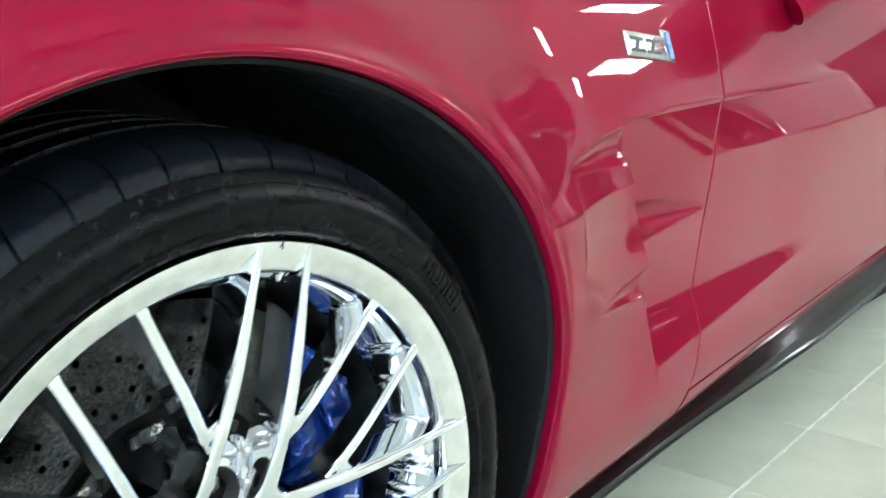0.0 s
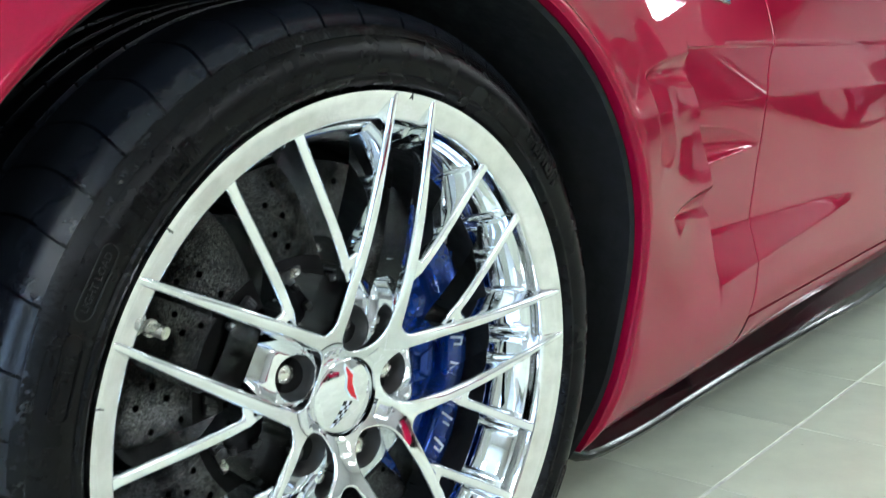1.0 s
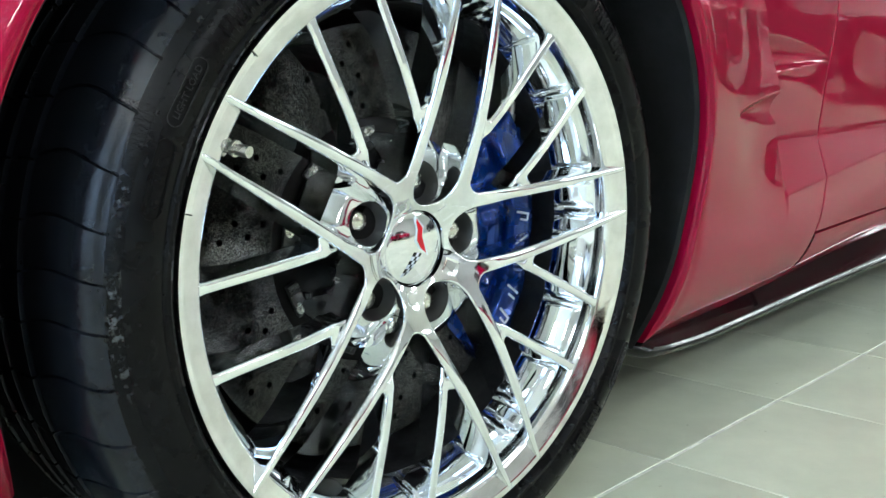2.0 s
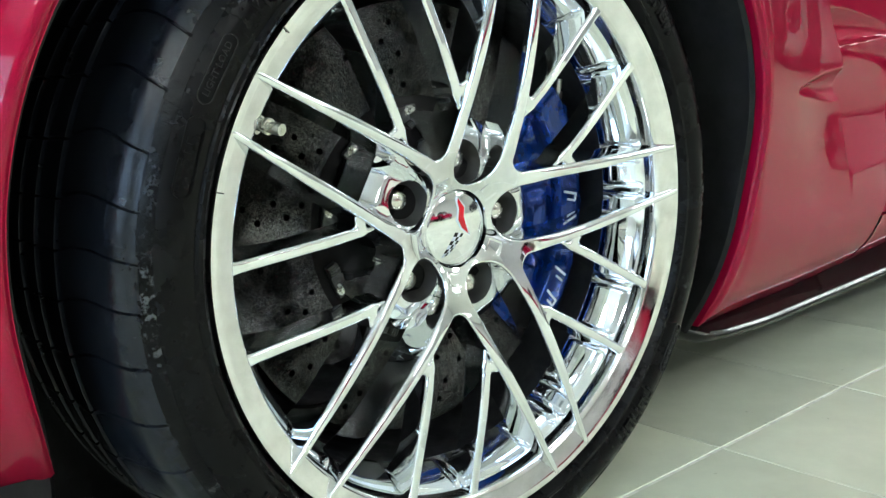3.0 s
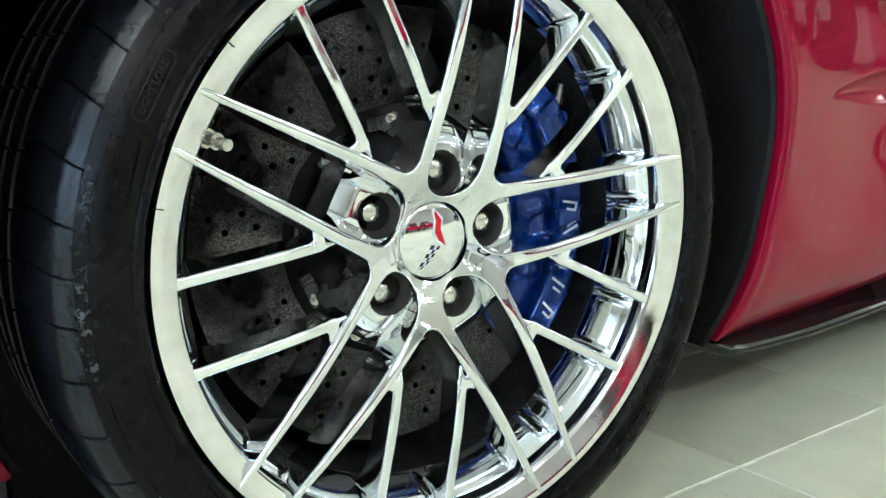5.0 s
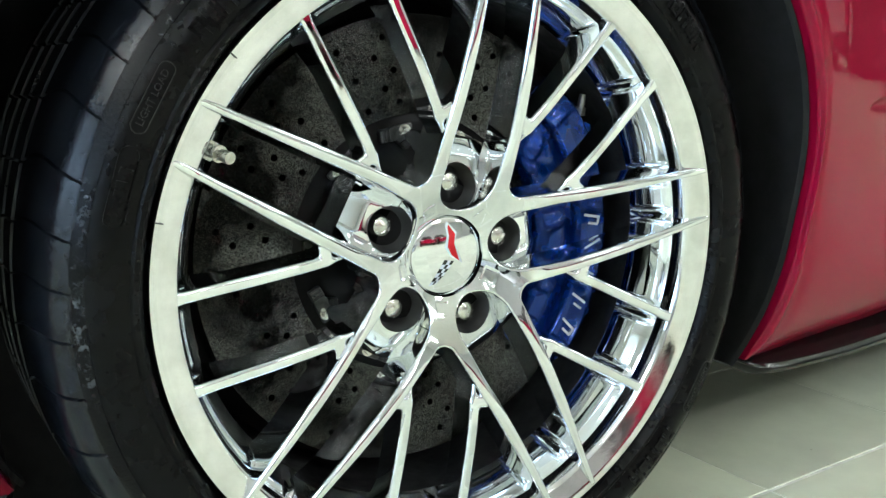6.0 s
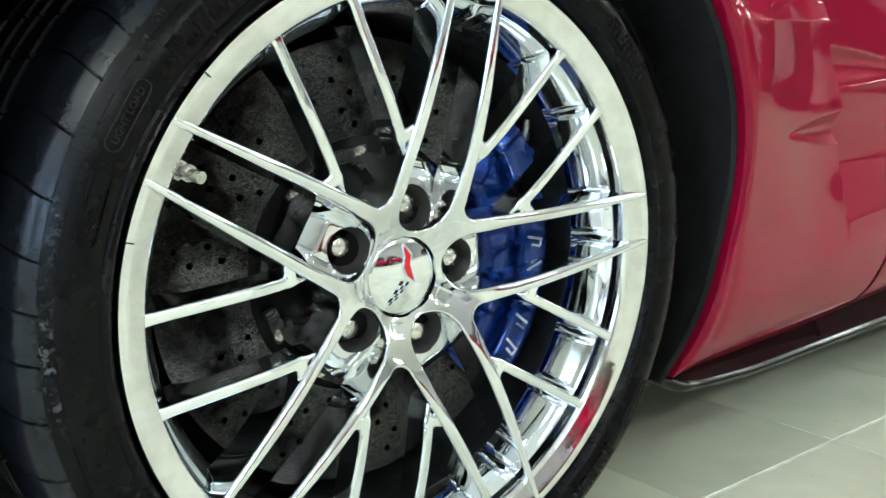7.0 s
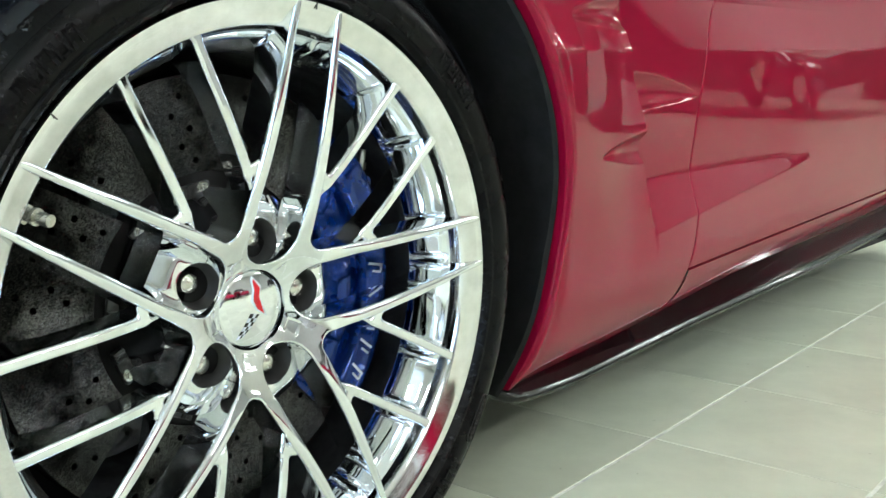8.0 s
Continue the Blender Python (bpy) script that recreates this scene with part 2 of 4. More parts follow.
def melt(a, b, k):
    """Joins two outlines with a fillet of about k."""
    h = np.clip(0.5 + 0.5 * (b - a) / k, 0.0, 1.0)
    return b + (a - b) * h - k * h * (1 - h)


def by_pair(u, v):
    """A place by the axis between two arms: u along it, v off it towards the arm on +z."""
    s36, c36 = sin(radians(36)), cos(radians(36))
    return (s36 * u - c36 * v, c36 * u + s36 * v)


KNEE, BEND, TIP = by_pair(0.1000, 0.0308), by_pair(0.165, 0.0272), by_pair(0.2535, 0.0224)
NUT_AT = polar(0.0603, 36)


def arm_outline(x, z):
    """Outline of one arm that splits into two long spokes, with its share of the hub."""
    x = np.abs(x)
    limb = np.minimum(strip(x, z, KNEE, BEND, 0.0056, 0.0053), strip(x, z, BEND, TIP, 0.0053, 0.0028))
    limb = np.minimum(limb, strip(x, z, (0.0074, 0.0640), KNEE, 0.0070, 0.0056))
    d = melt(strip(x, z, (0, 0.030), (0, 0.060), 0.0150, 0.0128), limb, 0.007)
    d = melt(d, np.hypot(x, z) - 0.0455, 0.008)
    return -melt(-d, np.hypot(x - NUT_AT[0], z - NUT_AT[1]) - 0.0207, 0.004)


def face_outline(x, z):
    """The arm's outline repeated five times round the axle."""
    a = np.arctan2(x, z)
    a = a - radians(72) * np.round(a / radians(72))
    r = np.hypot(x, z)
    return arm_outline(r * np.sin(a), r * np.cos(a))


def branch_outline(x, z):
    """Outline of the two short branches, each with a barb at its root and a web to the long spoke."""
    x = np.abs(x)
    barb, root, end = polar(0.1010, 17.2), polar(0.1290, 14.6), polar(0.2375, 8.5)
    d = np.minimum(strip(x, z, barb, root, 0.0004, 0.0046), strip(x, z, root, end, 0.0046, 0.0046))
    d = np.minimum(d, strip(x, z, polar(0.228, 8.85), end, 0.0044, 0.0056))
    web = strip(x, z, polar(0.1220, 16.2), by_pair(0.1220, 0.0302), 0.0050, 0.0060)
    return melt(d, np.minimum(web, strip(x, z, by_pair(0.124, 0.0292), by_pair(0.150, 0.0275), 0.0040, 0.0040)), 0.005)


def cast(outline, height, wall, box, step, cut=None, w=0.0030, h=0.0036):
    """A cast piece: its face over an outline, rounded at the edge, and walls that run back from it.
    cut: a second outline that ends the piece with no wall."""
    xs, zs = np.arange(box[0], box[1] + step, step), np.arange(box[2], box[3] + step, step)
    X, Z = np.meshgrid(xs, zs, indexing="ij")
    field = outline(X, Z)
    if cut is not None:
        field = np.maximum(field, cut(X, Z))
    inside = field < 0
    at, flat, faces, rim = {}, [], [], []

    def corner(i, j):
        if (i, j) not in at:
            at[i, j] = len(flat)
            flat.append((xs[i], zs[j]))
        return at[i, j]

    def crossing(p, q):
        key = (min(p, q), max(p, q))
        if key not in at:
            f, g = field[p], field[q]
            t = f / (f - g)
            at[key] = len(flat)
            flat.append((xs[p[0]] + (xs[q[0]] - xs[p[0]]) * t, zs[p[1]] + (zs[q[1]] - zs[p[1]]) * t))
        return at[key]

    some = inside[:-1, :-1] | inside[1:, :-1] | inside[:-1, 1:] | inside[1:, 1:]
    for i, j in zip(*np.nonzero(some)):
        ring = [(i, j), (i + 1, j), (i + 1, j + 1), (i, j + 1)]
        poly, cross = [], []
        for p, q in zip(ring, ring[1:] + ring[:1]):
            if inside[p]:
                poly.append(corner(*p))
            if inside[p] != inside[q]:
                poly.append(crossing(p, q))
                cross.append((poly[-1], inside[p]))
        if len(poly) >= 3:
            faces.append(tuple(poly))
            if len(cross) == 2:
                out = next(c for c, leaves in cross if leaves)
                back = next(c for c, leaves in cross if not leaves)
                rim.append((out, back))
    P = np.array(flat)

    def top(x, z):
        t = np.clip(-outline(x, z) / w, 0.0, 1.0)
        return height(x, z) + h * (1 - np.sqrt(np.clip(1 - (1 - t) ** 2, 0.0, 1.0)))
    e = 1e-4
    gx = (outline(P[:, 0] + e, P[:, 1]) - outline(P[:, 0] - e, P[:, 1])) / (2 * e)
    gz = (outline(P[:, 0], P[:, 1] + e) - outline(P[:, 0], P[:, 1] - e)) / (2 * e)
    size = np.maximum(np.hypot(gx, gz), 1e-6)
    gx, gz = gx / size, gz / size
    y = top(P[:, 0], P[:, 1])
    d = np.clip(-outline(P[:, 0], P[:, 1]), 0.0, w)
    hx = (height(P[:, 0] + e, P[:, 1]) - height(P[:, 0] - e, P[:, 1])) / (2 * e)
    hz = (height(P[:, 0], P[:, 1] + e) - height(P[:, 0], P[:, 1] - e)) / (2 * e)
    t = 1 - d / w
    lean = np.minimum(h / w * t / np.sqrt(np.maximum(1 - t * t, 0.02)), 7.0)
    N = np.stack([hx + lean * gx, -np.ones(len(P)), hz + lean * gz], 1)
    N /= np.linalg.norm(N, axis=1)[:, None]
    verts = [(p[0], float(v), p[1]) for p, v in zip(P, y)]
    normals = [tuple(n) for n in N]
    walls = {}

    def down(k):
        if k not in walls:
            deep = float(wall(P[k, 0], P[k, 1], y[k]))
            walls[k] = []
            for out, f in ((0.0003, 0.2), (0.0010, 0.6), (0.0020, 1.0)):
                walls[k].append(len(verts))
                verts.append((P[k, 0] + gx[k] * out, y[k] + deep * f, P[k, 1] + gz[k] * out))
                n = Vector((gx[k], -0.12, gz[k])).normalized()
                normals.append(tuple(n))
        return [k] + walls[k]
    for a, b in rim:
        m = (P[a] + P[b]) / 2
        if cut is not None and cut(m[0], m[1]) > outline(m[0], m[1]):
            continue
        for (a0, a1), (b0, b1) in zip(zip(down(a), down(a)[1:]), zip(down(b), down(b)[1:])):
            faces.append((a0, a1, b1, b0))
    mesh = bpy.data.meshes.new("cast")
    mesh.from_pydata(verts, [], faces)
    mesh.polygons.foreach_set("use_smooth", [True] * len(mesh.polygons))
    mesh.normals_split_custom_set_from_vertices(normals)
    return mesh


SPLIT_R = 0.0620


def face_height(x, z):
    """The face, crowned along the spokes."""
    r = np.hypot(x, z)
    inner = np.clip(-face_outline(x, z) / 0.0056, 0.0, 1.0)
    a = np.arctan2(x, z)
    off = r * np.abs(np.sin(a - radians(72) * np.round(a / radians(72))))
    dimple = (1 - ease(0.0050, 0.0072, off)) * ease(0.0375, 0.0398, r) * (1 - ease(0.0478, 0.0502, r))
    return dish(r) + 0.0016 * (1 - inner) ** 2 * ease(0.075, 0.100, r) * (1 - ease(0.22, 0.25, r)) + 0.0007 * dimple


def spoke_wall(x, z, y):
    r = math.hypot(x, z)
    deep = 0.030 + 0.008 * smoothstep(0.19, 0.232, r) - 0.0375 * smoothstep(0.2345, 0.2530, r)
    return max(deep, 0.056 - y if r < 0.08 else 0.0)


def branch_height(x, z):
    r = np.hypot(x, z)
    return dish(r) + 0.0040 + 0.0042 * ease(0.12, 0.22, r)


def branch_wall(x, z, y):
    r = math.hypot(x, z)
    return 0.020 + 0.014 * smoothstep(0.19, 0.225, r) - 0.029 * smoothstep(0.2350, 0.2440, r)


spoke_mesh = cast(arm_outline, face_height, spoke_wall, (-0.150, 0.150, 0.044, 0.226), 0.00075, cut=lambda x, z: SPLIT_R - np.hypot(x, z), w=0.0020, h=0.0028)
branch_mesh = cast(branch_outline, branch_height, branch_wall, (0.0, 0.110, 0.094, 0.242), 0.00085, cut=lambda x, z: 0.002 - x, w=0.0026, h=0.0030)
other_branch = cast(branch_outline, branch_height, branch_wall, (-0.110, 0.0, 0.094, 0.242), 0.00085, cut=lambda x, z: 0.002 + x, w=0.0026, h=0.0030)
for k in range(5):
    o = link("spoke", spoke_mesh, CHROME, wheel, smooth=0)
    o.rotation_euler = (0, radians(90 - MID - 72 * k), 0)
    for mesh in (branch_mesh, other_branch):
        b = link("spoke_branch", mesh, CHROME, o, smooth=0)
hub_mesh = cast(face_outline, face_height, spoke_wall, (-0.064, 0.064, -0.064, 0.064), 0.0008,
                cut=lambda x, z: np.maximum(np.hypot(x, z) - SPLIT_R, 0.0347 - np.hypot(x, z)), w=0.0020, h=0.0028)
hub = link("hub", hub_mesh, CHROME, wheel, "polished star-shaped hub face", smooth=0)
hub.rotation_euler = (0, radians(90 - MID), 0)


def make_pocket(chrome):
    """Round the nut, which stands at the middle: a grey conical recess, or the chrome bridge about it. +z points away from the hub."""
    rows = []
    for i in range(72):
        a = tau * i / 72
        back = (1 - cos(a)) / 2
        rho, rim_y = 0.0176 + 0.0042 * back ** 1.5, 0.0425 - 0.0055 * back
        s, c = sin(a), cos(a)
        if not chrome:
            ring = [(0.0002, 0.0625), (0.0112, 0.0625), (0.0132, 0.0612), (0.0138, 0.0570), (rho - 0.0014, rim_y + 0.0022), (rho - 0.0004, rim_y + 0.0006)]
            rows.append([(r * s, y, r * c) for r, y in ring])
            continue
        # outwards over a flat top and a long ramp that sinks back between the spokes
        reach = ((abs(s) / 0.0340) ** 5 + (abs(c) / (0.0370 if c > 0 else 0.0260)) ** 5) ** -0.2
        pts = [(rho * s, rim_y + 0.0003, rho * c)]
        for t in (0.06, 0.16, 0.28, 0.40, 0.52, 0.64, 0.76, 0.88, 1.0):
            r = rho + (reach - rho) * t
            x, z = r * s, r * c
            out = max(0.0, z - 0.0225)
            y = rim_y + 0.10 * max(0.0, z - 0.012) + 0.85 * out * out / (out + 0.008) + 0.008 * smoothstep(0.012, 0.034, abs(x))
            pts.append((x, y, z))
        x, y, z = pts[-1]
        pts += [(x * 1.01, y + 0.002, z * 1.01), (x * 1.06, 0.090, z * 1.10 if z > 0 else z)]
        rows.append(pts)
    rows.append(rows[0])
    bm = bmesh.new()
    quads(bm, rows)
    bmesh.ops.remove_doubles(bm, verts=bm.verts[:], dist=1e-6)
    return bm


nut_bm = turned([(0.0001, 0.0485), (0.0045, 0.0488), (0.0078, 0.0506), (0.0092, 0.0535), (0.0095, 0.0560)], 28)
turned([(0.0095, 0.0560), (0.0102, 0.0565), (0.0104, 0.0640)], 6, bm=nut_bm)
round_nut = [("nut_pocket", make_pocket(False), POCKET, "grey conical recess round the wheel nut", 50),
             ("hub_bridge", make_pocket(True), CHROME, "chrome bridge between two spokes", 32),
             ("wheel_nut", nut_bm, NUT, "domed steel wheel nut", 35)]
for name, bm, material, text, smooth in round_nut:
    first = part(name, bm, material, wheel, text, smooth)
    for k in range(5):
        a = PAIR - 72 * k
        o = first if k == 0 else new(name, first.data)
        o.parent = wheel
        o.location = (0.0603 * cos(radians(a)), 0.0, 0.0603 * sin(radians(a)))
        o.rotation_euler = (0, radians(90 - a + (17 * k if name == "wheel_nut" else 0)), 0)
part("hub_drum", turned([(0.036, 0.047), (0.060, 0.052), (0.066, 0.060), (0.067, 0.092)], 80), HAT_BLACK, wheel, "dark drum behind the hub face")

# cap with its emblem, drawn as plain shapes
def dome(r):
    """Depth of the bulged cap."""
    return 0.0345 + 0.110 - math.sqrt(0.110 ** 2 - r * r)


cap = part("centre_cap", turned([(max(0.0001, 0.0328 * k / 12), dome(0.0328 * k / 12)) for k in range(13)] + [(0.0335, dome(0.0335) + 0.0006), (0.0337, dome(0.0337) + 0.0014), (0.0337, 0.050)], 96),
           CHROME, wheel, "round chrome centre cap with a red and chequered emblem")


def plate(outline, y0, y1):
    """A thin plate with that outline of (x, z) on the cap, standing y0 proud of it."""
    bm = bmesh.new()
    front = [bm.verts.new((x, dome(math.hypot(x, z)) - y0, z)) for x, z in outline]
    back = [bm.verts.new((x, dome(math.hypot(x, z)) + y1, z)) for x, z in outline]
    bm.faces.new(front)
    n = len(outline)
    for i in range(n):
        bm.faces.new((front[i], front[(i + 1) % n], back[(i + 1) % n], back[i]))
    return bm


RED_FLAG = [(0.0010, 0.0285), (0.0078, 0.0192), (0.0056, 0.0110), (0.0114, -0.0062), (0.0022, 0.0002), (-0.0020, 0.0082), (0.0004, 0.0180), (-0.0004, 0.0255)]
part("emblem_red", plate([(0.0036 + (x - 0.0036) * 0.80, 0.0105 + (z - 0.0105) * 0.90) for x, z in RED_FLAG], 0.0010, 0.0010), RED, cap, "red enamel shape")
part("emblem_edge", plate([(0.0036 + (x - 0.0036) * 1.22, 0.0105 + (z - 0.0105) * 1.04) for x, z in RED_FLAG], 0.0006, 0.0010), WHITE, cap, "pale edge round the red shape")


def flag_at(u, v):
    """A place on the chequered patch: u across it, v down it."""
    top = (-0.0040 + 0.0086 * u, -0.0022 - 0.0020 * u)
    low = (-0.0176 + 0.0068 * u, -0.0232 + 0.0020 * u)
    return tuple(a + (b - a) * v for a, b in zip(top, low))


dark, light = bmesh.new(), bmesh.new()
for i in range(3):
    for j in range(6):
        target = dark if (i + j) % 2 == 0 else light
        corners = [flag_at((i + a) / 3, (j + b) / 6) for a, b in ((0, 0), (1, 0), (1, 1), (0, 1))]
        front = [target.verts.new((x, dome(math.hypot(x, z)) - 0.0006, z)) for x, z in corners]
        back = [target.verts.new((x, dome(math.hypot(x, z)) + 0.0010, z)) for x, z in corners]
        target.faces.new(front)
        for k in range(4):
            target.faces.new((front[k], front[(k + 1) % 4], back[(k + 1) % 4], back[k]))
part("emblem_check_dark", dark, BLACK_GLOSS, cap, "black chequers", smooth=0)
part("emblem_check_light", light, WHITE, cap, "white chequers", smooth=0)

# dark nicks in the lip's outer edge
for a in (165.1, 79.6, 137.0):
    ar = radians(a)
    nick = block(bmesh.new(), (0.0062, 0.0008, 0.0009), Matrix.Rotation(-ar, 4, "Y") @ Matrix.Translation((0.2546, -0.0012, 0)))
    part("nick", nick, POCKET, wheel, "dark nick in the lip", smooth=0)

# valve
a = radians(151.6)
bm = bmesh.new()
base = Vector((0.2285 * cos(a), 0.030, 0.2285 * sin(a)))
tipv = Vector((0.2190 * cos(a), 0.001, 0.2190 * sin(a)))
d = (tipv - base).normalized()
rod(bm, base - d * 0.004, base + d * 0.007, 0.0082, 0.0080, 6)
rod(bm, base + d * 0.006, base + d * 0.0165, 0.0050, 0.0050, 18)
rod(bm, base + d * 0.0160, base + d * 0.0185, 0.0062, 0.0062, 18)
rod(bm, base + d * 0.0180, tipv, 0.0046, 0.0044, 18)
part("valve_stem", bm, STEEL, wheel, "metal tyre valve with cap", smooth=30)

# tyre ----------------------------------------------------------------------
PITCHES = 50


def make_tyre():
    side = [(0.2490, 0.0140), (0.2575, 0.0090), (0.2600, 0.0035), (0.2622, -0.0030), (0.2655, -0.0058), (0.2685, -0.0058), (0.2705, -0.0040),
            (0.2760, -0.0062), (0.2830, -0.0070), (0.2900, -0.0058), (0.2950, -0.0034), (0.2985, -0.0006)]
    shoulder = [(0.3000, 0.0010), (0.3050, 0.0052), (0.3062, 0.0078), (0.3105, 0.0110), (0.3150, 0.0160), (0.3188, 0.0240), (0.3212, 0.0340), (0.3228, 0.0450),
                (0.3240, 0.0600), (0.3247, 0.0740), (0.3250, 0.0800)]
    crown = []
    for g in (0.0830, 0.1230, 0.1560, 0.1960):
        crown += [(0.3253, g), (0.3180, g + 0.0012), (0.3180, g + 0.0088), (0.3256, g + 0.0100)]
    far = [(0.3250, 0.2100), (0.3230, 0.2400), (0.3180, 0.2620), (0.3080, 0.2760), (0.2900, 0.2840), (0.2700, 0.2830), (0.2500, 0.2650)]
    profile = side + shoulder + crown + far
    first, last = len(side) + 2, len(side) + len(shoulder) - 1
    marks = (-0.030, -0.010, 0.012, 0.032, 0.10, 0.22, 0.34, 0.46, 0.58, 0.70, 0.82, 0.92)
    cols = []
    for p in range(PITCHES):
        for j, m in enumerate(marks):
            col = []
            for i, (r, y) in enumerate(profile):
                bend = 0.0
                cut = 0.0
                if i >= first and y < 0.215:
                    bend = 0.22 * sin(math.pi * min(1.0, max(0.0, (y - 0.004) / 0.085))) - 1.3 * max(0.0, y - 0.085)
                    if i <= last and j in (1, 2):
                        cut = 0.0036 * smoothstep(0.004, 0.011, y)
                    elif i > last and j in (1, 2) and (r > 0.32):
                        cut = 0.0040
                s = p + m - bend
                a = radians(153.7 + 7.2 * s + 0.8 * (sin(tau * (s - 0.5) / 5) + sin(tau / 10)))
                r += 0.18 * max(0.0, r - 0.298)
                col.append(((r - cut) * cos(a), y, max(-HUB - 0.0002, (r - cut) * sin(a))))
            cols.append(col)
    cols.append(cols[0])
    bm = bmesh.new()
    quads(bm, cols)
    bmesh.ops.remove_doubles(bm, verts=bm.verts[:], dist=1e-6)
    return bm


bm = make_tyre()
tyre_mesh = bpy.data.meshes.new("tyre")
bmesh.ops.recalc_face_normals(bm, faces=bm.faces[:])
for f in bm.faces:
    c = f.calc_center_median()
    f.material_index = 1 if math.hypot(c.x, c.z) > 0.309 else 0
bm.to_mesh(tyre_mesh)
bm.free()
tyre_mesh.materials.append(RUBBER)
tyre_mesh.materials.append(TREAD)
tyre = link("tyre", tyre_mesh, None, wheel, "black low-profile tyre with worn shoulder", 35)
bm = bmesh.new()
turned([(0.2992, -0.0009), (0.3010, 0.0004), (0.3056, 0.0042), (0.3069, 0.0056)], 220, bm=bm)
part("shoulder_band", bm, WORN, tyre, "scuffed grey band along the shoulder")
bm = bmesh.new()
for i in range(460):
    a = tau * i / 460
    m = Matrix.Rotation(-a, 4, "Y") @ Matrix.Translation((0.3030, 0.0021, 0)) @ Matrix.Rotation(radians(40), 4, "Z")
    block(bm, (0.0074 if i % 2 else 0.0050, 0.0004, 0.0009), m)
tagged(part("sidewall_ribs", bm, WORN, tyre, "", 0), kind="stuff")


def on_sidewall(r, a, y):
    """A pose on the sidewall: x along the tread, y outwards from the hub, z towards the viewer."""
    a = radians(a)
    ex, ez = (sin(a), -cos(a)), (cos(a), sin(a))
    m = Matrix(((ex[0], ez[0], 0, r * cos(a)), (0, 0, -1, y), (ex[1], ez[1], 0, r * sin(a)), (0, 0, 0, 1)))
    return m @ Matrix.Rotation(radians(-8), 4, "X")


# raised marks on the sidewall: bars where the maker's name stands, a framed note
mark_mesh = None
for centre, count, step in ((131, 5, 2.6), (-49, 5, 2.6), (40, 5, 2.6), (-140, 5, 2.6)):
    for i in range(count):
        a = centre + (count / 2 - i) * step
        m = on_sidewall(0.2835, a, -0.0070)
        if mark_mesh is None:
            bm = bmesh.new()
            block(bm, (0.0026, 0.0150, 0.0009), Matrix.Translation((-0.004, 0, 0)), 0.00015, 1)
            block(bm, (0.0026, 0.0150, 0.0009), Matrix.Translation((0.004, 0, 0)), 0.00015, 1)
            block(bm, (0.0080, 0.0026, 0.0009), Matrix.Translation((0, 0.006, 0)), 0.00015, 1)
            o = part("raised_mark", bm, RUBBER, tyre, "", 0)
            mark_mesh = o.data
        else:
            o = new("raised_mark", mark_mesh)
            o.parent = tyre
        o.matrix_local = m @ Matrix.Rotation(math.pi * (i % 2), 4, "Z")


def letters(text, size, m, material, parent, label="", depth=0.0004):
    cu = bpy.data.curves.new("lettering", "FONT")
    cu.body, cu.size, cu.extrude, cu.align_x, cu.align_y, cu.resolution_u = text, size, depth, "CENTER", "CENTER", 2
    tmp = bpy.data.objects.new("lettering", cu)
    scene.collection.objects.link(tmp)
    bpy.context.view_layer.update()
    mesh = bpy.data.meshes.new_from_object(tmp.evaluated_get(bpy.context.evaluated_depsgraph_get()))
    bpy.data.objects.remove(tmp)
    mesh.materials.clear()
    mesh.transform(m)
    return link("lettering", mesh, material, parent, label, 0)


def frame_ring(bm, m, w, h, r, t):
    """A thin raised rounded frame."""
    pts = []
    for cx, cy, a0 in ((w / 2 - r, h / 2 - r, 0), (-w / 2 + r, h / 2 - r, 90), (-w / 2 + r, -h / 2 + r, 180), (w / 2 - r, -h / 2 + r, 270)):
        for i in range(7):
            a = radians(a0 + 15 * i)
            pts.append((cx, cy, cos(a), sin(a)))
    rows = []
    for d, z in ((r, -0.0005), (r, 0.0006), (r - t, 0.0006), (r - t, -0.0005)):
        rows.append([tuple(m @ Vector((cx + c * d, cy + s * d, z))) for cx, cy, c, s in pts])
    quads(bm, rows, loop=True)


for spot in (148.5, -32):
    m = on_sidewall(0.2862, spot, -0.0066)
    letters("LIGHT LOAD", 0.0070, m @ Matrix.Translation((0, 0, 0.0006)), LETTER, tyre, "raised words on the sidewall")
    bm = bmesh.new()
    frame_ring(bm, m, 0.052, 0.0118, 0.0058, 0.0007)
    part("raised_frame", bm, LETTER, tyre, smooth=0)
bm = bmesh.new()
frame_ring(bm, on_sidewall(0.2850, 161.0, -0.0068), 0.056, 0.0140, 0.0066, 0.0009)
for i, w in enumerate((0.0044, 0.0020, 0.0044)):
    block(bm, (w, 0.0085, 0.0012), on_sidewall(0.2850, 158.8 + 1.5 * i, -0.0068))
part("raised_frame", bm, RUBBER, tyre, smooth=0)

# brake ------------------------------------------------------------------------
DISC_Y = 0.0960


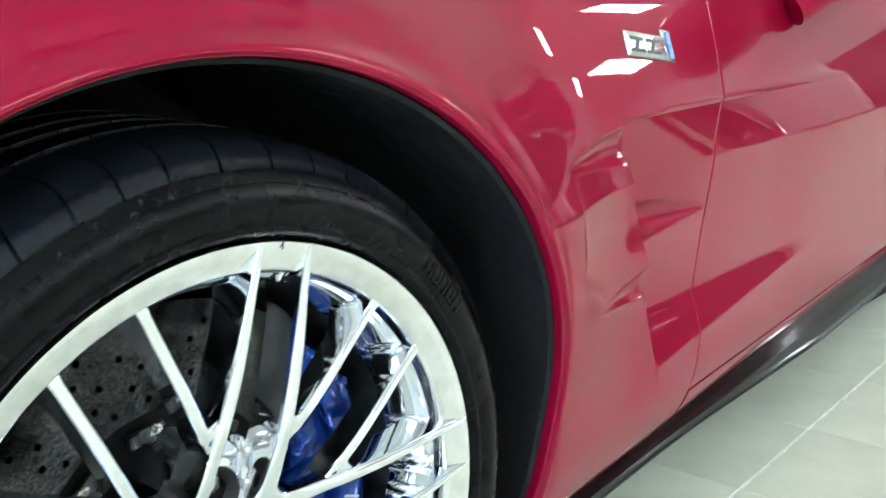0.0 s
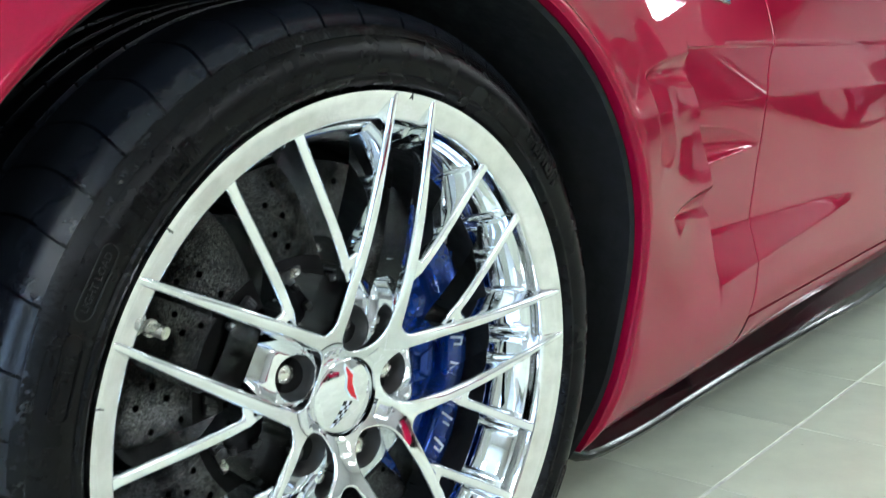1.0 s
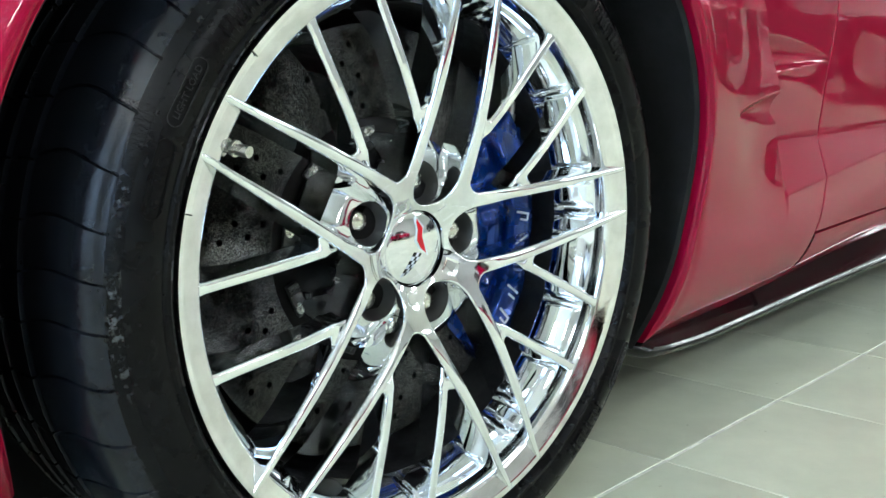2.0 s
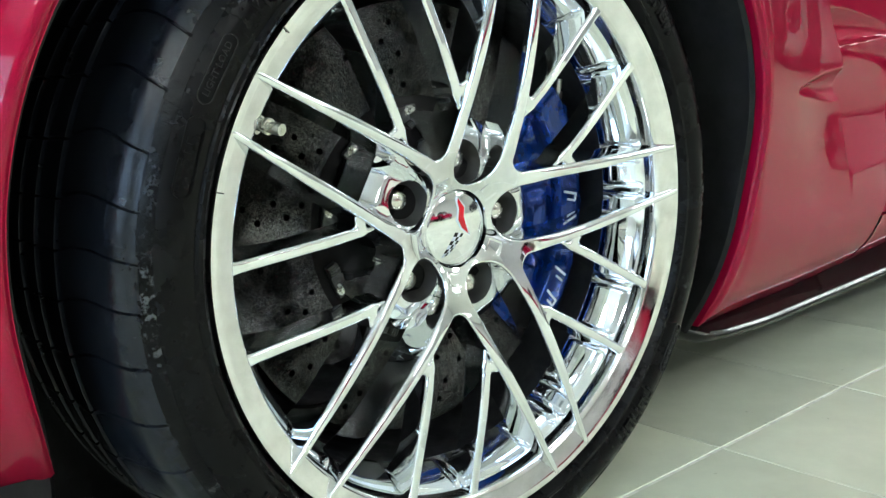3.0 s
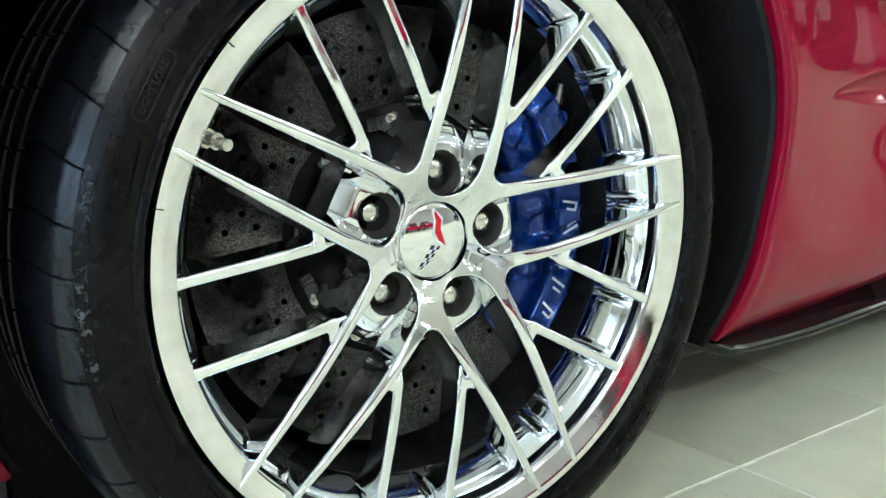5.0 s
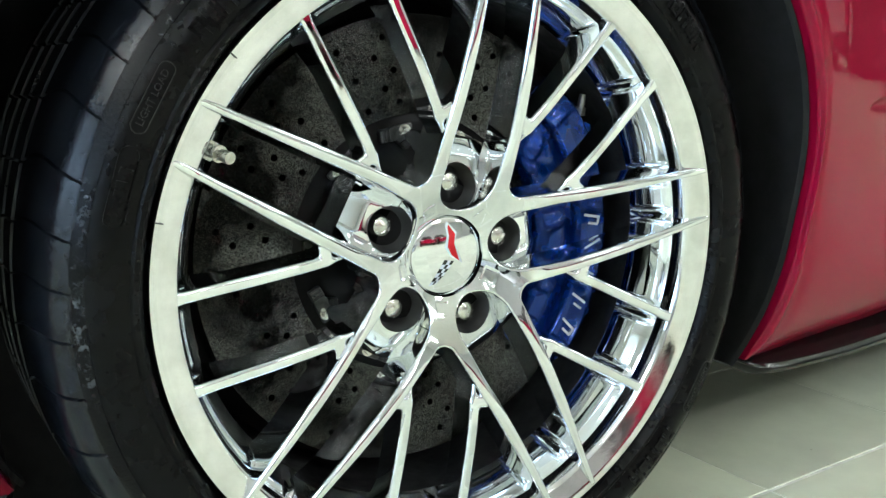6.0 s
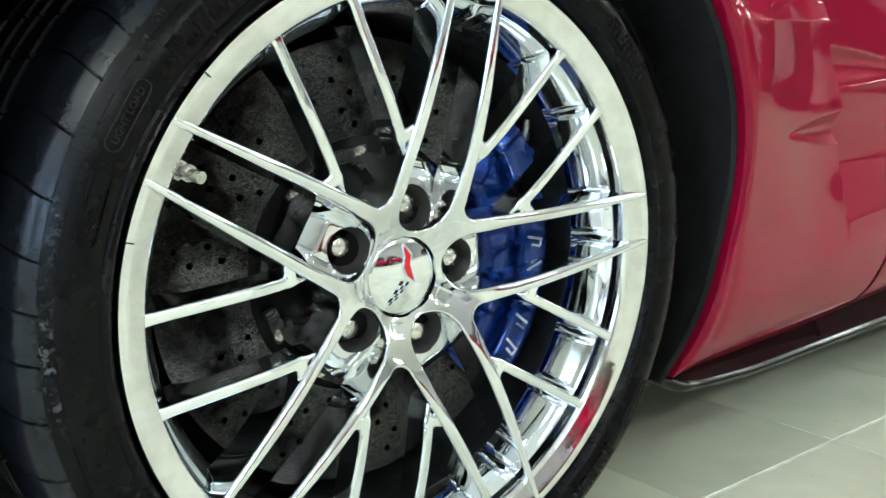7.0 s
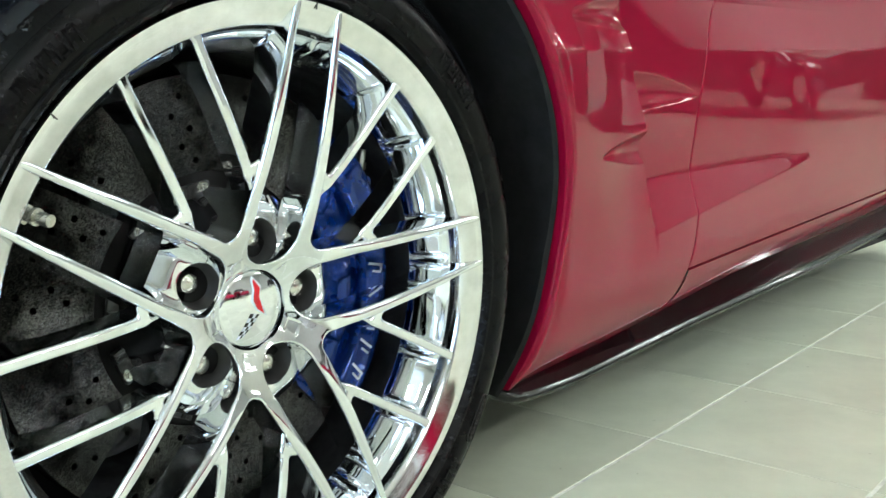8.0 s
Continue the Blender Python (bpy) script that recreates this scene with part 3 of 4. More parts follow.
def make_disc_face():
    """The rubbing face with its drilled holes."""
    bm = bmesh.new()
    edges = []

    def circle(cx, cz, r, n):
        v = [bm.verts.new((cx + r * cos(tau * i / n), DISC_Y, cz + r * sin(tau * i / n))) for i in range(n)]
        e = [bm.edges.new((v[i], v[(i + 1) % n])) for i in range(n)]
        edges.extend(e)
        return v
    outer, inner = circle(0, 0, 0.1960, 120), circle(0, 0, 0.1130, 90)
    holes = []
    for k in range(20):
        for i, (r, off) in enumerate(((0.1235, 0), (0.1370, 5.2), (0.1510, 1.0), (0.1640, 7.0), (0.1790, 3.4))):
            a = radians(k * 18 + off + (4 if k % 2 else 0))
            holes.append(circle(r * cos(a), r * sin(a), 0.0030, 10))
    bmesh.ops.triangle_fill(bm, edges=edges, use_beauty=True, normal=(0, -1, 0))
    for ring in holes + [outer, inner]:
        n = len(ring)
        deep = 0.012 if len(ring) == 10 else 0.032
        back = [bm.verts.new((v.co.x, v.co.y + deep, v.co.z)) for v in ring]
        for i in range(n):
            bm.faces.new((ring[i], ring[(i + 1) % n], back[(i + 1) % n], back[i]))
        if n == 10:
            bm.faces.new(back)
    return bm


disc = part("brake_disc", make_disc_face(), DISC, car, "drilled dark carbon-ceramic brake disc")
disc.matrix_world = AXLE
part("disc_hat", turned([(0.060, 0.0900), (0.0900, 0.0905), (0.0940, 0.0930), (0.1020, 0.0955), (0.1130, 0.0985), (0.1135, 0.120)], 120), HAT_BLACK, disc, "black disc centre")


def make_tab():
    """A dull plate that clasps the disc's inner edge, with a ribbed end."""
    bm = bmesh.new()
    block(bm, (0.0230, 0.0050, 0.0125), Matrix.Translation((0.0010, 0.0905, 0)), 0.0022)
    block(bm, (0.0105, 0.0068, 0.0112), Matrix.Translation((-0.0150, 0.0895, 0)), 0.0016)
    for x in (-0.0180, -0.0150, -0.0120):
        block(bm, (0.0012, 0.0020, 0.0104), Matrix.Translation((x, 0.0858, 0)), 0.0004, 1)
    return bm


tab = bolt = None
for k in range(10):
    a = 97.3 + 36 * k
    where = pose(0.0996 * cos(radians(a)), 0, 0.0996 * sin(radians(a)), 0, 90 - a + (180 if k % 2 else 0), 0)
    if tab is None:
        tab = part("disc_tab", make_tab(), TAB, disc, "dull steel plate fixing the disc", smooth=30)
        bm = bmesh.new()
        rod(bm, (0.004, 0.0890, 0), (0.004, 0.0872, 0), 0.0062, 0.0060, 20)
        rod(bm, (0.004, 0.0878, 0), (0.004, 0.0838, 0), 0.0044, 0.0041, 6)
        rod(bm, (0.004, 0.0840, 0), (0.004, 0.0826, 0), 0.0022, 0.0018, 12)
        bolt = part("disc_bolt", bm, STEEL, tab, "steel fixing bolt", smooth=30)
        o = tab
    else:
        o = new("disc_tab", tab.data)
        o.parent = disc
        new("disc_bolt", bolt.data).parent = o
    o.matrix_local = where
part("dust_shield", turned([(0.03, 0.135), (0.19, 0.137), (0.2095, 0.142)], 80), HAT_BLACK, disc, "black shield behind the disc")

# caliper: blue block over the rear of the disc
CAL0, CAL1 = -47.0, 44.0


def make_caliper():
    bm = bmesh.new()
    n = 60
    cols = []
    for i in range(n + 1):
        t = i / n
        a = CAL0 + (CAL1 - CAL0) * t
        edge = min(t, 1 - t) * (CAL1 - CAL0)
        drop = 0.014 * (1 - smoothstep(0, 10, edge))
        low = 0.010 * (1 - smoothstep(0, 14, edge))
        bulge = 0.0
        for c in (-31, -5, 24):
            bulge += 0.0065 * (1 - smoothstep(4.0, 13.0, abs(a - c)))
        prof = [(0.1230 + low, 0.112), (0.1225 + low, 0.0960), (0.1260 + low, 0.0880 - bulge * 0.6 + drop), (0.1330, 0.0830 - bulge + drop), (0.1450, 0.0815 - bulge + drop),
                (0.1560, 0.0820 - bulge * 0.4 + drop), (0.1600, 0.0800 + drop), (0.1620, 0.0712 + drop), (0.1640, 0.0692 + drop), (0.1900, 0.0692 + drop), (0.1918, 0.0702 + drop),
                (0.1930, 0.0740 + drop), (0.1965, 0.0780 + drop), (0.1990 - low * 0.5, 0.0880 + drop), (0.2000 - low * 0.5, 0.112), (0.2000 - low * 0.5, 0.150)]
        ar = radians(a)
        cols.append([(r * cos(ar), y, r * sin(ar)) for r, y in prof])
    made = quads(bm, cols)
    for end in (made[0], made[-1]):
        bm.faces.new(end)
    return bm


caliper = part("brake_caliper", make_caliper(), BLUE, car, "glossy blue brake caliper with white lettering bars")
caliper.matrix_world = AXLE


def on_caliper(r, a, y=0.0690):
    a = radians(a)
    ex, ez = (sin(a), -cos(a)), (cos(a), sin(a))
    return Matrix(((ex[0], ez[0], 0, r * cos(a)), (0, 0, -1, y), (ex[1], ez[1], 0, r * sin(a)), (0, 0, 0, 1)))


for i in range(6):
    m = on_caliper(0.1752, 9.5 - i * 8.6) @ Matrix.Rotation(radians(-14), 4, "Z")
    bm = bmesh.new()
    for x, y, w, h in ((-0.0046, 0.0, 0.0024, 0.0185), (0.0022, 0.0030, 0.0022, 0.0110), (-0.0010, 0.0082, 0.0056, 0.0022))[:3 if i % 2 else 2]:
        block(bm, (w, h, 0.0010), m @ Matrix.Translation((x, y, 0)))
    part("lettering_bar", bm, WHITE, caliper, "white printed bars", smooth=0)
bm = bmesh.new()
p = Vector((0.1740, 0.0860, 0.1000))
u = Vector((0.10, -0.12, 1)).normalized()
rod(bm, p, p + u * 0.007, 0.0052, 0.0050, 6)
rod(bm, p + u * 0.007, p + u * 0.010, 0.0034, 0.0032, 14)
rod(bm, p + u * 0.010, p + u * 0.019, 0.0038, 0.0030, 14)
part("bleed_nipple", bm, STEEL, caliper, "steel bleed nipple", smooth=30)
for a in (-26, 10, 27):
    p = on_caliper(0.1960, a, 0.082) @ Vector((0, 0, 0))
    part("caliper_bolt", rod(bmesh.new(), p + Vector((0, 0.004, 0)), p + Vector((0, -0.005, 0)), 0.0058, 0.0052, 6), BLUE, caliper, smooth=30)

# bodywork ------------------------------------------------------------------------
AX, AZ, ARX, ARZ = 0.0037, 0.3512, 0.3859, 0.3486     # wheel arch
COVE = [(0.28, 0.668), (0.301, 0.664), (0.379, 0.644), (0.43, 0.628), (0.464, 0.617), (0.504, 0.606), (0.600, 0.590), (0.62, 0.587)]
SEAM = [(0.10, 0.776), (0.19, 0.780), (0.232, 0.784), (0.297, 0.797), (0.356, 0.805), (0.438, 0.826), (0.48, 0.840), (0.515, 0.849), (0.555, 0.857), (0.580, 0.869), (0.604, 0.890), (0.623, 0.897), (0.681, 0.912), (0.729, 0.922), (0.98, 1.02)]
CREASE = 0.600


def arch_at(a):
    """A place on the wheel arch's edge, by the angle round its middle."""
    c, sn = cos(a), sin(a)
    if sn < 0:
        c = (1 - 0.137 * sn * sn) if c > 0 else -(1 - 0.428 * sn * sn)
    return AX + ARX * c, AZ + ARZ * sn


def cove_x(z):
    return lerp_table(COVE, z)


def seam_x(z):
    return lerp_table(SEAM, z)


def lip_y(x, z):
    """Depth of the arch's edge."""
    low = max(0.0, 0.27 - z)
    x = min(max(x, AX - ARX), AX + ARX)
    return 0.0505 - 0.0333 * x - 0.1593 * (min(z, 0.70) - AZ) - 0.3028 * (x - AX) ** 2 + (1.47 if x > 0 else 5.6) * low * low


def base_y(x, z):
    """Depth of the bodywork's skin without the flare round the wheel."""
    low, up, crown = max(0.0, 0.27 - z), max(0.0, z - 0.53), max(0.0, z - 0.72)
    nose = max(0.0, 0.1 - x)
    return -0.02 + 0.09 * x + 0.45 * nose * nose + 3.6 * low * low + 0.33 * up + 0.25 * up * up + 2.5 * crown * crown


def side_y(x, z):
    """Depth of the bodywork's skin at a place of the side view: flared to the arch's edge."""
    ax, az = arch_at(math.atan2((z - AZ) / ARZ, (x - AX) / ARX))
    away = math.hypot(x - ax, z - az)
    flare = lip_y(ax, az) - base_y(ax, az)
    return base_y(x, z) + flare * (1 - smoothstep(-0.03, 0.22, away)) / (1 - smoothstep(-0.03, 0.22, 0))


def tumble(z):
    up = max(0.0, z - 0.53)
    return 0.33 * up + 0.25 * up * up


def ramp01(a, b, v):
    return min(1.0, max(0.0, (v - a) / (b - a)))


def flute(top, bottom, z):
    """Hollow between two edges: 0 at both, 1 half way."""
    u = (top - z) / max(top - bottom, 1e-4)
    return 4 * u * (1 - u) if 0 < u < 1 else 0.0


def fall(x, z):
    """Depth of the scooped cove behind its front edge, with a fluted strake across it."""
    if z > CREASE:
        return 0.0
    dx = x - cove_x(z)
    along = ramp01(0.64, 1.34, x)
    low_edge, kink = 0.291 + 0.056 * along, 0.364 - 0.012 * along
    up = max(0.0, min(z, kink) - low_edge)
    c = (0.37 * up - 0.0006 * math.exp(-((z - kink) / 0.006) ** 2)) * (1 - smoothstep(1.05, 1.36, x))
    upper, fade = smoothstep(0.45, 0.60, z), math.exp(-max(0.0, dx) / 0.55) * (1 - smoothstep(1.0, 1.8, x))
    c += (0.0285 * fade - c) * upper - tumble(z) * fade
    t = ramp01(0.600, 0.828, x)
    top, bottom = 0.503 - 0.034 * t * t, 0.453 + 0.012 * t
    c += 0.014 * (1 - t) * flute(top, bottom, z) - 0.010 * (1 - t) * (1 - ramp01(bottom - 0.001, bottom + 0.001, z)) * smoothstep(0.36, 0.45, z)
    return c


def flap(x, z):
    """Two fluted pockets in the skin in front of the cove's edge."""
    t = ramp01(0.428, 0.585, x)
    top, bottom = 0.566 + 0.028 * t ** 0.55, 0.564 - 0.011 * t
    d = 0.010 * t ** 0.6 * flute(top, bottom, z)
    d += (0.0008 + 0.010 * t) * smoothstep(0.424, 0.440, x) * (1 - ramp01(bottom, top, z)) * smoothstep(0.43, 0.50, z)
    t = ramp01(0.488, 0.622, x)
    top, bottom = 0.409 + 0.020 * t ** 0.7, 0.407 - 0.018 * t
    d += 0.011 * t ** 0.6 * flute(top, bottom, z)
    d += 0.0100 * smoothstep(0.474, 0.645, x) * (1 - ramp01(bottom, top, z)) * smoothstep(0.255, 0.385, z)
    return d


def bottom_z(x):
    return 0.1345 + 0.032 * smoothstep(0.55, 1.10, x)


def roll(x, z):
    """The lower edge turns in under the body."""
    return 0.013 * (1 - ramp01(0.0, 0.050, z - bottom_z(x))) ** 2


def make_fender():
    bm = bmesh.new()
    # ring round the arch
    zs = [0.1345 + (CREASE - 0.1345) * i / 216 for i in range(216)] + [CREASE - 0.0015, CREASE + 0.0015]
    zs += [CREASE + 0.0015 + (0.98 - CREASE - 0.0015) * (i / 56) for i in range(1, 57)]
    rows_out = 84
    angles = [-35.2 + 87.2 * (z - zs[0]) / (zs[-1] - zs[0]) for z in zs] + [52.0 + 159.0 * i / 190 for i in range(1, 191)]
    corner = [(-35.2, (0.43, zs[0])), (52.0, (0.43, zs[-1])), (128.0, (-0.95, 0.98)), (211.0, (-0.95, 0.1705))]

    def outer(a):
        for (p, u), (q, v) in zip(corner, corner[1:]):
            if a <= q + 1e-6:
                t = (a - p) / (q - p)
                return u[0] + (v[0] - u[0]) * t, u[1] + (v[1] - u[1]) * t
        return corner[-1][1]
    cols = []
    for a in angles:
        ar = radians(a)
        ex, ez = arch_at(ar)
        ox, oz = outer(a)
        length = math.hypot(ox - ex, oz - ez)
        col = [(ex, lip_y(ex, ez) + 0.014, ez), (ex - 0.001 * cos(ar), lip_y(ex, ez) + 0.005, ez - 0.001 * sin(ar))]
        for j in range(rows_out + 1):
            t = (j / rows_out) ** 1.9
            x, z = ex + (ox - ex) * t, ez + (oz - ez) * t
            d = length * t
            bead = 0.0048 * math.exp(-((d - 0.009) / 0.0085) ** 2) - 0.0018 * math.exp(-((d - 0.030) / 0.012) ** 2)
            col.append((x, side_y(x, z) - bead + 0.003 * math.exp(-(d / 0.003) ** 2) + (roll(x, z) * smoothstep(0.33, 0.40, x)), z))
        cols.append(col)
    quads(bm, cols)
    # flank behind the arch, with its pockets, then the cove up to the door
    rows = []
    for z in zs:
        row = []
        for j in range(61):
            x = 0.43 + (cove_x(z) - 0.43) * j / 60
            zz = bottom_z(x) if z == zs[0] else max(z, bottom_z(x))
            row.append((x, side_y(x, zz) + flap(x, zz) + roll(x, zz), zz))
        for j in range(61):
            x = cove_x(z) + 0.003 + (seam_x(z) - 0.0022 - cove_x(z) - 0.003) * j / 60
            zz = max(z, bottom_z(x))
            row.append((x, side_y(x, zz) + fall(x, z) + roll(x, zz), zz))
        row.append((seam_x(z) - 0.0011, row[-1][1] + 0.0003, row[-1][2]))
        row.append((seam_x(z) - 0.0006, row[-1][1] + 0.0009, row[-1][2]))
        row.append((seam_x(z) - 0.0006, row[-1][1] + 0.012, row[-1][2]))
        rows.append(row)
    under = [(x, y + 0.05, z - 0.002) for x, y, z in rows[0]]
    quads(bm, [under] + rows)
    bmesh.ops.remove_doubles(bm, verts=bm.verts[:], dist=2e-5)
    return bm


def make_door():
    bm = bmesh.new()
    zs = [0.228 + (CREASE - 0.228) * i / 150 for i in range(150)] + [CREASE - 0.0015, CREASE + 0.0015]
    zs += [CREASE + 0.0015 + (0.98 - CREASE) * (i / 40) for i in range(1, 41)]
    rows = []
    for z in zs:
        row = []
        for j in range(101):
            t = (j / 100) ** 1.3
            x = seam_x(z) + 0.0024 + (2.35 - seam_x(z)) * t
            row.append((x, side_y(x, z) + fall(x, z), z))
        rows.append([(seam_x(z) + 0.0006, row[0][1] + 0.012, z), (seam_x(z) + 0.0006, row[0][1] + 0.0010, z), (seam_x(z) + 0.0011, row[0][1] + 0.0003, z)] + row)
    under = [(x, y + 0.014, z - 0.001) for x, y, z in rows[0]]
    quads(bm, [under] + rows)
    return bm


def make_rocker():
    """Strip of bodywork under the door."""
    bm = bmesh.new()
    cols = []
    for i in range(61):
        x = 0.788 + (2.35 - 0.788) * i / 60
        col = []
        for k in (0.0, 0.02, 0.14, 0.28, 0.42, 0.56, 0.68, 0.79, 0.89, 0.96, 1.0):
            z = 0.2252 + (bottom_z(x) - 0.2252) * k
            col.append((x, side_y(x, z) + roll(x, z) + (0.010 if k == 0.0 else 0.0), z))
        y = col[-1][1]
        cols.append(col + [(x, y + 0.05, bottom_z(x) - 0.0015)])
    quads(bm, cols)
    return bm


fender = part("fender", make_fender(), PAINT, car, "red metallic front wing with wheel arch and side vents", 62)
door = part("car_door", make_door(), PAINT, car, "closed red metallic door", 62)
part("rocker_panel", make_rocker(), PAINT, car, "red strip under the door")
bm = bmesh.new()
rows = []
for z in [0.15 + 0.83 * i / 40 for i in range(41)]:
    y = side_y(seam_x(z), z) + fall(seam_x(z), z) + 0.009
    rows.append([(seam_x(z) - 0.02, y + 0.004, z), (seam_x(z) + 0.02, y + 0.004, z)])
quads(bm, rows)
rows = []
for i in range(31):
    x = 0.765 + 1.58 * i / 30
    y = side_y(x, 0.226) + 0.009
    rows.append([(x, y + 0.003, 0.218), (x, y + 0.003, 0.236)])
quads(bm, rows)
part("door_seal", bm, SHADOW_GAP, car, "black seal in the door gap")


def make_liner():
    """Lining of the wheel well."""
    bm = bmesh.new()
    cols = []
    for i in range(101):
        a = radians(-37.5 + 252 * i / 100)
        c, sn = cos(a), sin(a)
        x, z = arch_at(a)
        y = lip_y(x, z)
        cols.append([(x - 0.002 * c, y + 0.012, z - 0.002 * sn), (x - 0.006 * c, y + 0.016, z - 0.006 * sn), (x - 0.006 * c, y + 0.030, z - 0.006 * sn),
                     (x + 0.004 * c, 0.16, z + 0.006 * sn), (x + 0.004 * c, 0.30, z + 0.006 * sn), (x - 0.012 * c, 0.36, z - 0.012 * sn), (AX, 0.37, AZ)])
    quads(bm, cols)
    return bm


liner = part("wheel_arch_liner", make_liner(), BLACK_PLASTIC, car, "black plastic wheel arch lining")


def make_air_dam():
    """Black chin under the nose, ahead of the wheel, and an added dark sheet behind the tyre."""
    bm = bmesh.new()
    cols = []
    for i in range(31):
        x = -0.345 - 0.6 * i / 30
        y = side_y(x, 0.18)
        cols.append([(x, y + 0.004, 0.176), (x, y + 0.002, 0.168), (x, y + 0.006, 0.140), (x, y + 0.020, 0.080), (x, y + 0.030, 0.045), (x, y + 0.036, 0.042), (x, y + 0.050, 0.060), (x, y + 0.40, 0.110)])
    first_y = cols[0][0][1]
    flap_ = [[(-0.345, first_y + 0.004 + (0.34 - first_y) * k / 8, 0.24), (-0.340, first_y + 0.004 + (0.34 - first_y) * k / 8, 0.17), (-0.338, first_y + 0.020 + (0.34 - first_y) * k / 8, 0.045), (-0.335, first_y + 0.020 + (0.34 - first_y) * k / 8, 0.006)] for k in range(9)]
    quads(bm, cols)
    quads(bm, flap_)
    # added black sheet for the dark behind the tyre, wheel well to floor pan
    quads(bm, [[(x, 0.335, z) for z in (0.22, 0.12, 0.012)] for x in (-0.36, -0.12, 0.12, 0.40)])
    return bm


part("air_dam", make_air_dam(), BLACK_PLASTIC, car, "black plastic air dam under the nose")


def make_skirt():
    """Glossy black blade along the sill."""
    bm = bmesh.new()
    cols = []
    for i in range(91):
        t = i / 90
        x = 0.392 + (2.35 - 0.392) * t ** 1.5
        y = 0.040 + 0.085 * x - 0.042 * smoothstep(0.80, 1.45, x)
        up = 0.004 + 0.016 * smoothstep(0.8, 1.4, x)
        top = bottom_z(x) + 0.004
        nose = 1 - smoothstep(0.392, 0.47, x)
        up += 0.009 * (1 - smoothstep(0.392, 0.60, x))
        cols.append([(x, side_y(x, top) + 0.045, top + 0.004), (x, y + 0.056, 0.168 - 0.02 * nose), (x, y + 0.050 - 0.012 * nose, 0.152 - 0.014 * nose + 0.5 * up), (x, y + 0.038 - 0.008 * nose, 0.132 - 0.006 * nose + up), (x, y + 0.022, 0.122 + up),
                     (x, y + 0.008 + 0.004 * nose, 0.1150 + up), (x, y + 0.0015 + 0.008 * nose, 0.110 + up), (x, y + 0.0005 + 0.010 * nose, 0.1065 + up), (x, y + 0.003 + 0.012 * nose, 0.102 + up), (x, y + 0.02, 0.098 + up), (x, y + 0.12, 0.098 + up)])
        tip = 1 - smoothstep(0.392, 0.432, x)
        cols[-1] = [(x, py + 0.75 * tip * (y + 0.058 - py) if py < y + 0.058 else py, pz + 0.5 * tip * (0.146 - pz)) for x, py, pz in cols[-1]]
    made = quads(bm, cols)
    bm.faces.new(made[0])
    return bm


part("side_skirt", make_skirt(), BLACK_GLOSS, car, "glossy black side skirt under the sill")

# plain unseen panels that close the car and keep light off the floor beneath
bm = bmesh.new()
block(bm, (1.30, 1.42, 0.01), Matrix.Translation((0.005, 1.10, 0.115)))
block(bm, (0.62, 1.34, 0.01), Matrix.Translation((-0.655, 1.15, 0.113)))
block(bm, (1.95, 1.66, 0.01), Matrix.Translation((1.38, 0.99, 0.113)))
part("underbody", bm, BLACK_PLASTIC, car, "black flat underside", 0)
bm = bmesh.new()
rows = []
for i in range(34):
    x = -0.95 + 3.3 * i / 33
    y = side_y(x, 0.98)
    rows.append([(x, y + (1.85 - 2 * y) * k / 10, 0.98 + 0.03 * sin(math.pi * k / 10)) for k in range(11)] + [(x, 1.85, 0.60), (x, 1.83, 0.12)])
quads(bm, rows)
part("bonnet", bm, PAINT, car, "red top and far side of the body")
bm = bmesh.new()
block(bm, (0.01, 1.34, 0.87), Matrix.Translation((-0.955, 1.18, 0.545)))
part("nose_panel", bm, PAINT, car)
bm = bmesh.new()
block(bm, (0.01, 1.68, 0.87), Matrix.Translation((2.355, 1.02, 0.545)))
part("rear_panel", bm, PAINT, car)

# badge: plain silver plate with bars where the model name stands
badge = bmesh.new()
m_badge = Matrix.Translation((0.704, side_y(0.704, 0.676) - 0.002, 0.676)) @ Matrix.Rotation(math.atan(0.09), 4, "Z") @ Matrix.Rotation(radians(-21), 4, "X") @ Matrix.Rotation(radians(7), 4, "Y") @ Matrix.Scale(0.94, 4)
block(badge, (0.128, 0.005, 0.033), m_badge, 0.0014)
block(badge, (0.026, 0.005, 0.043), m_badge @ Matrix.Translation((0.052, 0, 0.005)), 0.0014)
badge = part("badge", badge, BADGE_GREY, fender, "silver badge with a blue end bar")
bm = bmesh.new()
for x, w in ((-0.036, 0.034), (0.006, 0.032)):
    block(bm, (w, 0.0014, 0.0038), m_badge @ Matrix.Translation((x, -0.0028, 0.0075)))
    block(bm, (w, 0.0014, 0.0038), m_badge @ Matrix.Translation((x, -0.0028, -0.0080)))
    block(bm, (0.0050, 0.0014, 0.0185), m_badge @ Matrix.Translation((x, -0.0028, 0)) @ Matrix.Rotation(radians(35), 4, "Y"))
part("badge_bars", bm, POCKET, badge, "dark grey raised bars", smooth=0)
part("badge_bar_blue", block(bmesh.new(), (0.0120, 0.0014, 0.036), m_badge @ Matrix.Translation((0.054, -0.0030, 0.005)), 0.0004, 1), BADGE_BLUE, badge, "blue bar", smooth=0)

